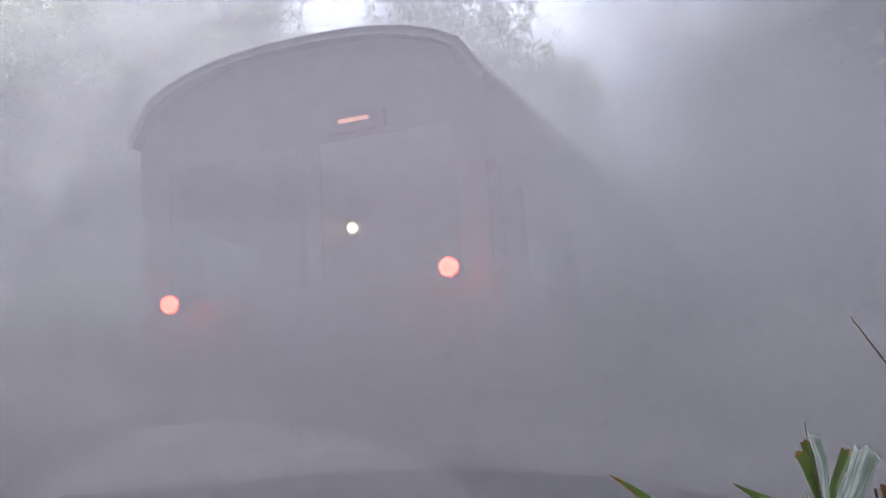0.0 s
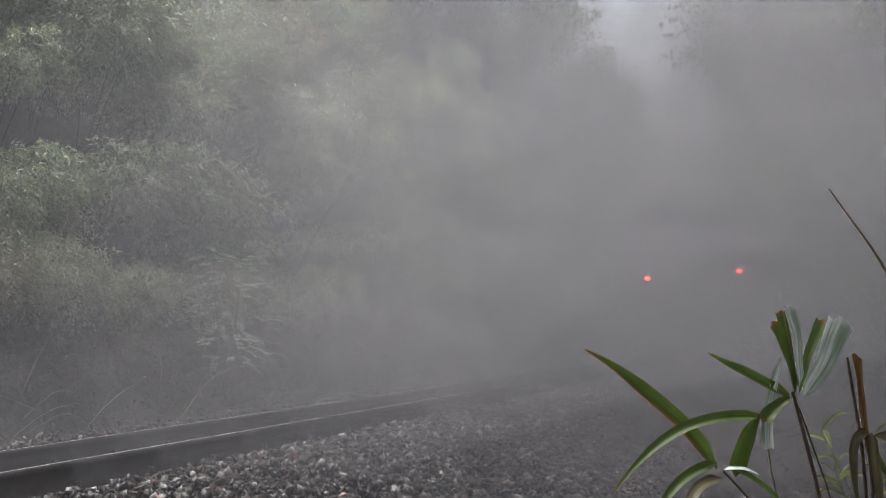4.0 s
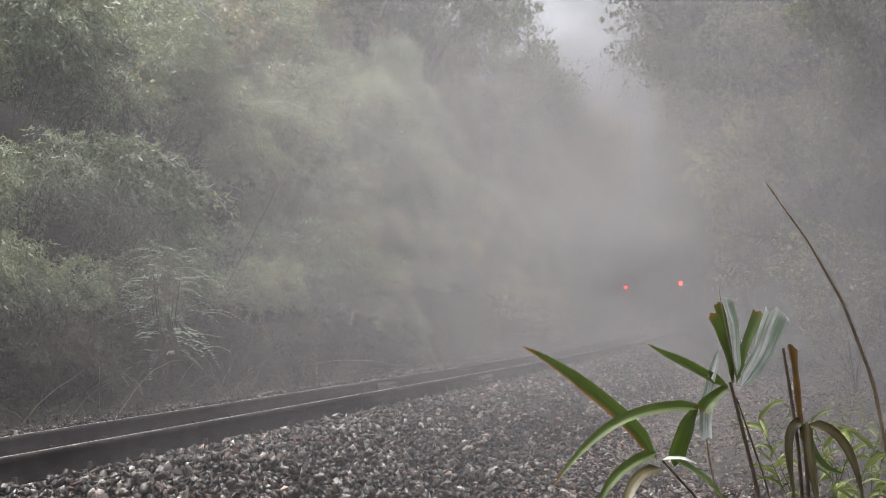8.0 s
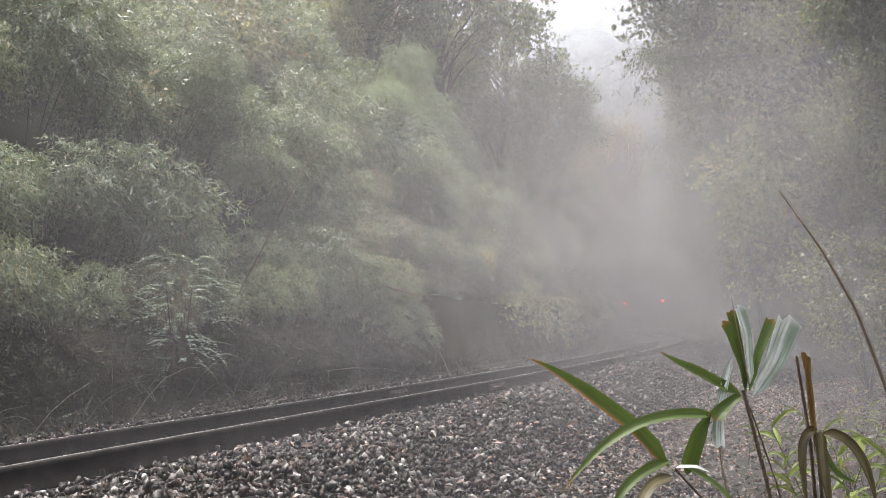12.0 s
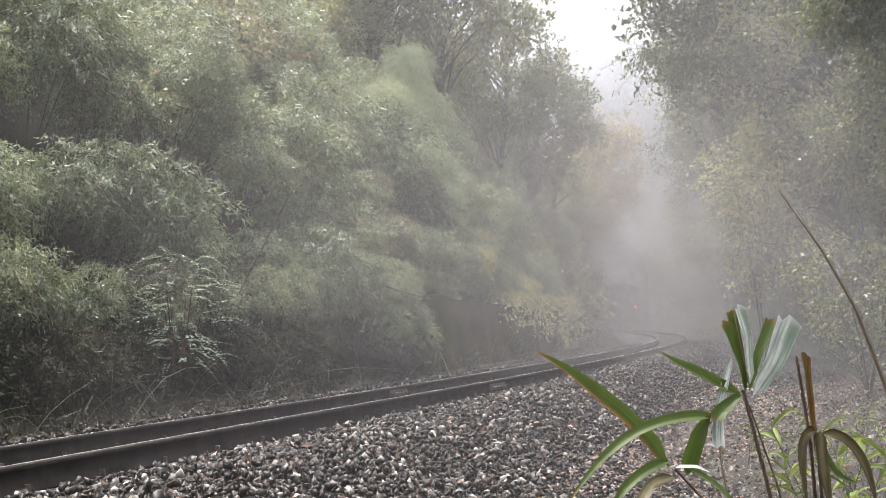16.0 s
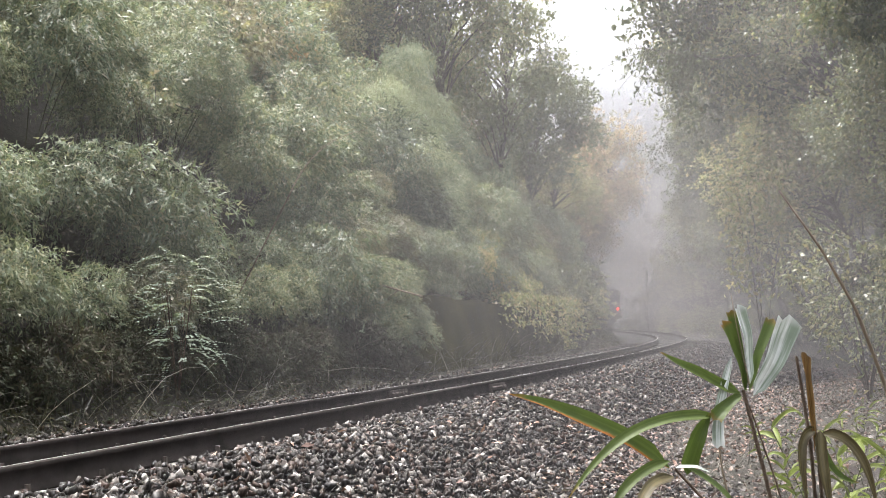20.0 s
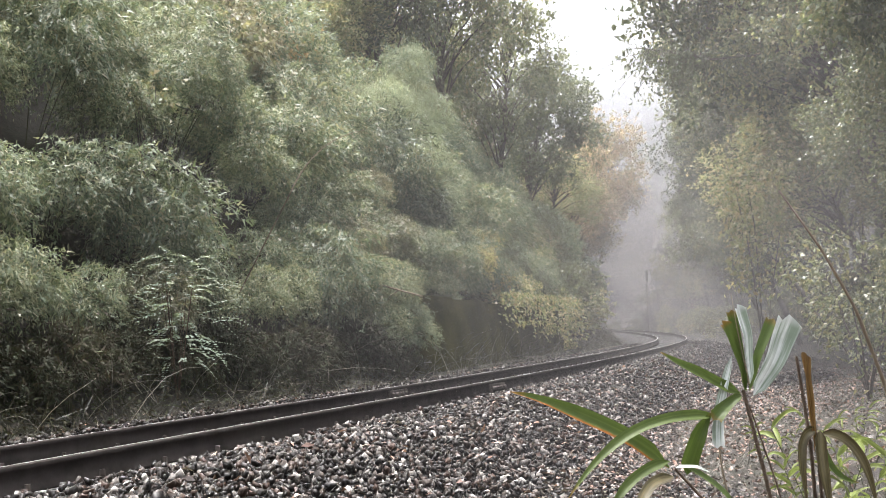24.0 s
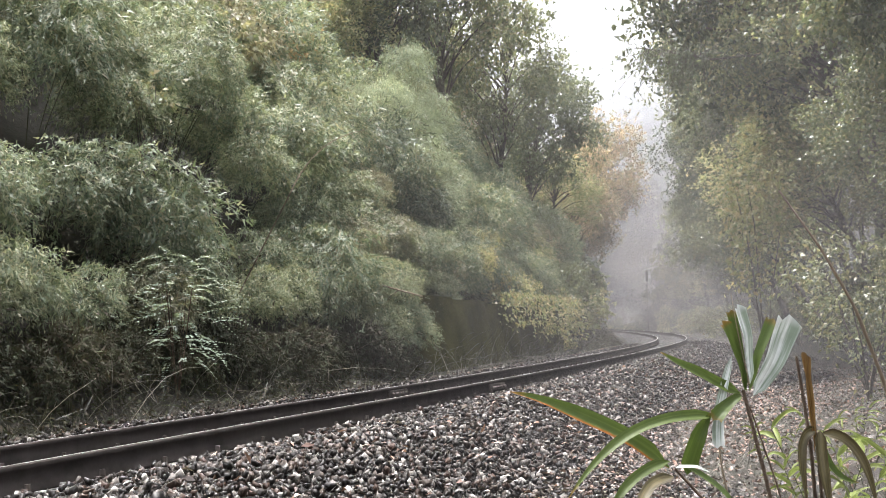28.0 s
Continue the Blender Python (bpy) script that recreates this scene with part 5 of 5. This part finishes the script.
# ---------------------------------------------------------------- coach
def build_coach(tail):
    ob = tagged(new("passenger_coach"), "old dark brown passenger coach with arched roof" + (" and red tail lamps" if tail else ""), "railway coach", "train")
    L, W, FLOOR, EAVE, TOP = 17.2, 3.16, 1.05, 3.42, 4.02
    y0 = 0.0
    # side walls with window openings as bands: sill, posts and lintel in one wall mesh a side
    for sx, nm in ((-1, "side_wall"), (1, "side_wall")):
        bm = bmesh.new()

        def slab(y, z, dy, dz):
            bmesh.ops.create_cube(bm, size=1, matrix=pose(sx * (W / 2 - 0.04), y, z) @ Matrix.Diagonal((0.08, dy, dz, 1)))
        slab(L / 2, (FLOOR + 1.95) / 2, L, 1.95 - FLOOR)
        slab(L / 2, (2.75 + EAVE) / 2, L, EAVE - 2.75)
        for k in range(11):
            slab(0.5 + k * 1.62, 2.35, 0.62 if k in (0, 10) else 0.5, 0.8)
        part(nm, bm, COACH, ob)
        for k in range(10):
            part("window", box(0.012, 1.12, 0.8, pose(sx * (W / 2 - 0.05), 0.5 + (k + 0.5) * 1.62, 2.35)), GLASS, ob)
    part("floor", box(W - 0.1, L, 0.12, pose(0, L / 2, FLOOR)), UNDER, ob)
    # arched roof
    a = np.linspace(-1, 1, 17)
    px = a * (W / 2 + 0.06)
    pz = EAVE + (TOP - EAVE) * np.sqrt(np.clip(1 - (np.abs(a) ** 2.4), 0, 1))
    ring = np.concatenate([np.stack([px, pz], -1), np.stack([px[::-1] * 0.97, pz[::-1] - 0.07], -1)])
    v = np.concatenate([np.insert(ring, 1, yy, axis=1) for yy in (-0.12, L + 0.12)])
    n = len(ring)
    i = np.arange(n)
    f = np.stack([i, (i + 1) % n, (i + 1) % n + n, i + n], -1)
    cap = [[k, k + 1, n - 2 - k, n - 1 - k] for k in range(16)]
    f = np.concatenate([f, np.array(cap), np.array(cap)[:, ::-1] + n])
    part("roof", mesh_np("roof", v, f, ROOF, smooth=False), None, ob)
    for k in range(5):
        part("roof_ventilator", rod(0.16, 0.1, 0.22, pose(0, 2 + k * 3.3, TOP + 0.05), 12), ROOF, ob)
    # ends with two wide windows and a header
    for y in (0.03, L - 0.03):
        bm = bmesh.new()

        def pane(x, z, dx, dz):
            bmesh.ops.create_cube(bm, size=1, matrix=pose(x, y, z) @ Matrix.Diagonal((dx, 0.06, dz, 1)))
        pane(0, 1.5, W - 0.12, 0.95)
        pane(0, 3.3, W - 0.12, 0.36)
        for x in (-1.42, 0.06, 1.42):
            pane(x, 2.54, 0.24 if abs(x) > 1 else 0.14, 1.16)
        part("end_wall", bm, COACH, ob)
        for x in (-0.65, 0.71):
            part("window", box(1.34, 0.012, 1.16, pose(x, y, 2.54)), GLASS, ob)
        # end bulkhead under the arch
        arch = np.concatenate([np.stack([px, 0 * px + yy, pz - 0.03], -1) for yy in (y - 0.03, y + 0.03)] + [np.stack([px, 0 * px + yy, 0 * px + 3.4], -1) for yy in (y - 0.03, y + 0.03)])
        q = np.arange(16)
        part("end_arch", mesh_np("end_arch", arch, np.concatenate([np.stack([q + 34, q + 35, q + 1, q], -1), np.stack([q + 17, q + 18, q + 52, q + 51], -1)]), COACH), None, ob)
    if tail:
        for x in (-1.23, 1.23):
            lamp = part("tail_lamp", rod(0.08, 0.08, 0.1, pose(x, -0.04, 1.955, 90), 16), UNDER, ob)
            bm = bmesh.new()
            bmesh.ops.create_uvsphere(bm, u_segments=14, v_segments=8, radius=0.072, matrix=pose(x, -0.12, 1.955))
            part("lens", bm, RED_LAMP, lamp, "glowing red lens", True)
        part("destination_box", box(0.5, 0.1, 0.16, pose(0.5, -0.04, 3.24), 0.01), UNDER, ob)
        part("destination_lamp", box(0.26, 0.02, 0.03, pose(0.5, -0.1, 3.24)), glow_mat("orange_lamp_glass", (1.0, 0.4, 0.18), 0.12), ob, "dim orange lamp strip")
    if tail:
        lampb = part("ceiling_lamp", rod(0.07, 0.07, 0.12, pose(-1.38, 3.74, 3.42), 12), UNDER, ob)
        part("lens", rod(0.035, 0.045, 0.06, pose(-1.38, 3.74, 3.33), 12), WARM_LAMP, lampb, "glowing warm lens")
    # underframe, couplers and bogies
    part("underframe", box(2.2, L - 0.3, 0.3, pose(0, L / 2, 0.86), 0.02), UNDER, ob)
    for y, d in ((-0.25, 1), (L + 0.25, -1)):
        part("coupler", box(0.22, 0.55, 0.24, pose(0, y, 0.82), 0.04), UNDER, ob)
    for yb in (2.4, L - 2.4):
        bog = part("bogie", box(1.9, 2.6, 0.2, pose(0, yb, 0.5), 0.03), UNDER, ob)
        for yw in (-0.95, 0.95):
            for x in (-GAUGE / 2, GAUGE / 2):
                part("wheel", rod(0.43, 0.43, 0.12, pose(x, yb + yw, 0.432, 0, 90), 24), IRON, bog)
            part("axle", rod(0.07, 0.07, 1.1, pose(0, yb + yw, 0.432, 0, 90), 10), IRON, bog)
    return ob


REAR = [(0, 7.85), (0.5, 10.75), (1, 13.75), (2, 19.8), (3, 26.0), (4.5, 34.2), (6, 42.6), (8, 52.5), (11, 70), (13, 82), (15, 94.5), (17, 104), (18, 108), (19, 111), (20, 113.5), (21, 116), (24, 124), (28, 138)]
LEAN = math.atan2(CANT, GAUGE)


def coach_pose(s):
    x0, y0, _ = along(s, 0)
    x1, y1, _ = along(s + 16, 0)
    h = math.atan2(float(x1 - x0), float(y1 - y0))
    return Matrix.Translation((float(x0), float(y0), RISE * min(170, s) - CANT / 2)) @ Matrix.Rotation(-h, 4, "Z") @ Matrix.Rotation(RISE, 4, "X") @ Matrix.Rotation(-LEAN, 4, "Y")


coach = build_coach(True)
coach_2 = build_coach(False)


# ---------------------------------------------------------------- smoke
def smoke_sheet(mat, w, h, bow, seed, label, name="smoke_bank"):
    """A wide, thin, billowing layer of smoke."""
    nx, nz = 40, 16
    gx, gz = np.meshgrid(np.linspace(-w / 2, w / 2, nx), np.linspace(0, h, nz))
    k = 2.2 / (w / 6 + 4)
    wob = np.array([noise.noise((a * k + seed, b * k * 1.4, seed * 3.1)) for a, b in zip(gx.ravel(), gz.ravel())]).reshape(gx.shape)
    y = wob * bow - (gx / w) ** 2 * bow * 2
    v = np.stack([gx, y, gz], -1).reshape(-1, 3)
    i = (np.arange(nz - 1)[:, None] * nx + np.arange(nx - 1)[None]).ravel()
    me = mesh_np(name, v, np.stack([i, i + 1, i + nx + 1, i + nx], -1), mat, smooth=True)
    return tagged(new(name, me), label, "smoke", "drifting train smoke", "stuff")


# how far to the side each layer's edge has drifted: metres to the right for each metre of distance
FADE_T = (0, 1, 2, 3, 4.5, 6, 8, 12, 17, 22, 28)
NEAR_FADE = (-0.85, -0.34, -0.08, 0.05, 0.3, 0.5, 0.7, 1.0, 1.35, 1.6, 1.7)
MID_FADE = (-0.8, -0.46, -0.32, -0.2, -0.13, -0.05, 0.06, 0.4, 0.7, 1.1, 1.55)
FAR_FADE = (-0.4, -0.4, -0.35, -0.3, -0.25, -0.18, -0.11, 0.04, 0.16, 0.25, 0.32)
BEND_FADE = (-0.4, -0.4, -0.4, -0.38, -0.35, -0.3, -0.25, -0.13, 0.04, 0.13, 0.19)
LAST_FADE = (-0.4, -0.4, -0.4, -0.4, -0.4, -0.4, -0.4, -0.36, -0.32, -0.28, -0.24)
SHEETS = [(d, NEAR_FADE) for d in (2.6, 3.2, 3.9, 4.6, 5.3, 6.0, 6.7, 7.4)] + [(d, MID_FADE) for d in (9.5, 11.5, 13.5, 15.5, 18)] \
    + [(d, FAR_FADE) for d in (21, 25, 30, 36, 44)] + [(d, BEND_FADE) for d in (52, 60)] + [(d, LAST_FADE) for d in (74, 88, 106, 128)]
smoke_rows = []
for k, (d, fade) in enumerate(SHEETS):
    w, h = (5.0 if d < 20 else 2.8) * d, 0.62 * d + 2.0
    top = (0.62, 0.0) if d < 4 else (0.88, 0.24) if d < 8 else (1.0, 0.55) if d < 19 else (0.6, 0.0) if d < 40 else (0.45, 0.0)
    # light and shade put into the smoke's tone: dark nearest, bright at middle distance
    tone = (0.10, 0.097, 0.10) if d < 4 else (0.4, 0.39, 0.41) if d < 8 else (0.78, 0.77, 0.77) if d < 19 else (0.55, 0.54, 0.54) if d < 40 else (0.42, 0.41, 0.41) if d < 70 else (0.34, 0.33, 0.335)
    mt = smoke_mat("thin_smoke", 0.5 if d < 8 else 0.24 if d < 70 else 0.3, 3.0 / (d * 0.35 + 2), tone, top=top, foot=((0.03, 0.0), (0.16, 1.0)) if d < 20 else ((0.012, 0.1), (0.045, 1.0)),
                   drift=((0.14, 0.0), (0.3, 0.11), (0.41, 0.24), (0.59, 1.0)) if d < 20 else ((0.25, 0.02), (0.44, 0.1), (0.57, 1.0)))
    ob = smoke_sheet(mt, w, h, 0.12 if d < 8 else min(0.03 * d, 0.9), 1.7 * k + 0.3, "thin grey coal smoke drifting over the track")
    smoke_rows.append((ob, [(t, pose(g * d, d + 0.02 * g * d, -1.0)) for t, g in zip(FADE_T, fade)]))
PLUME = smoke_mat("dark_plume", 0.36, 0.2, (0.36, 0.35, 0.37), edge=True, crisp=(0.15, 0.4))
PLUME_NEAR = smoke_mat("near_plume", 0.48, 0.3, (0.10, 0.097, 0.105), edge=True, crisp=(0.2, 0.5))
PLUME_SHADE = smoke_mat("shade_plume", 0.97, 0.12, (0.4, 0.39, 0.4), edge=True, crisp=(0.1, 0.4))
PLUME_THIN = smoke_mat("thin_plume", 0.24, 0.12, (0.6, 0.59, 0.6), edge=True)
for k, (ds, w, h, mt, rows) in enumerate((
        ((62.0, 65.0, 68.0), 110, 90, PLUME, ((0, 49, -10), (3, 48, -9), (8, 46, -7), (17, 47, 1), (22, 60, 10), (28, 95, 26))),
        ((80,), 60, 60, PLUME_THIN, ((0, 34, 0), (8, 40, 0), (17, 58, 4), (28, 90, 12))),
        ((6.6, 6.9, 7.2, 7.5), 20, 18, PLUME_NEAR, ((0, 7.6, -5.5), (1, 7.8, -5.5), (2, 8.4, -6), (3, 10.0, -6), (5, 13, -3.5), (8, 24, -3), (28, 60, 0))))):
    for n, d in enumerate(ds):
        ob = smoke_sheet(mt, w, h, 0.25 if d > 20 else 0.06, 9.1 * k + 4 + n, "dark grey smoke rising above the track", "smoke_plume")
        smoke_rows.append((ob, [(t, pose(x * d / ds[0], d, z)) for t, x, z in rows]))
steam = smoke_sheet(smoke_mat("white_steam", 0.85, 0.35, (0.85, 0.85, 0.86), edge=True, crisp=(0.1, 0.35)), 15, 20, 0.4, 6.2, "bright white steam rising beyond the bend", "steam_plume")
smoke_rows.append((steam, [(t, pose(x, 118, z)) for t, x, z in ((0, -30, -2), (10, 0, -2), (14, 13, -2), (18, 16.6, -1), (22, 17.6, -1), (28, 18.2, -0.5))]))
# unseen smoke layers above the view, added to shade the near ground and plants
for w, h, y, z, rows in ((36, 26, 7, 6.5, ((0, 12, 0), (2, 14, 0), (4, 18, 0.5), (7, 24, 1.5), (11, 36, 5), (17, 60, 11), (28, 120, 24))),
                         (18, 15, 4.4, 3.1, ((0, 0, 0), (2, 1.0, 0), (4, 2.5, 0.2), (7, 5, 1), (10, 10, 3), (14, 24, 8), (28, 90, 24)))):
    over = smoke_sheet(PLUME_SHADE, w, h, 0.3, 3.3 + w, "unseen dark smoke layer added overhead to shade the track", "smoke_plume")
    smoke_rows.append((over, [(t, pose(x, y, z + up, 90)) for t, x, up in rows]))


# ---------------------------------------------------------------- what moves
def motions():
    walk(coach, [(t, coach_pose(s)) for t, s in REAR])
    walk(coach_2, [(t, coach_pose(s + 17.75)) for t, s in REAR])
    home = long_leaf.matrix_basis.copy()
    walk(long_leaf, [(t, home @ pose(0, 0, 0, 0, a, 0)) for t, a in ((0, 17), (3, 17), (6, 11), (8, 13.5), (11, 11), (15, 15), (17, 11), (17.6, 1), (19, -1), (22, 0), (28, 0))])
    home_2 = arch_leaf.matrix_basis.copy()
    walk(arch_leaf, [(t, home_2 @ pose(0, 0, 0, 0, a, 0)) for t, a in ((0, 3), (3, 3), (6, -2), (9, 3), (12, 3), (15, -2), (17, 0), (19, 0), (28, 0))])
    for ob, rows in smoke_rows:
        walk(ob, rows)


motions()
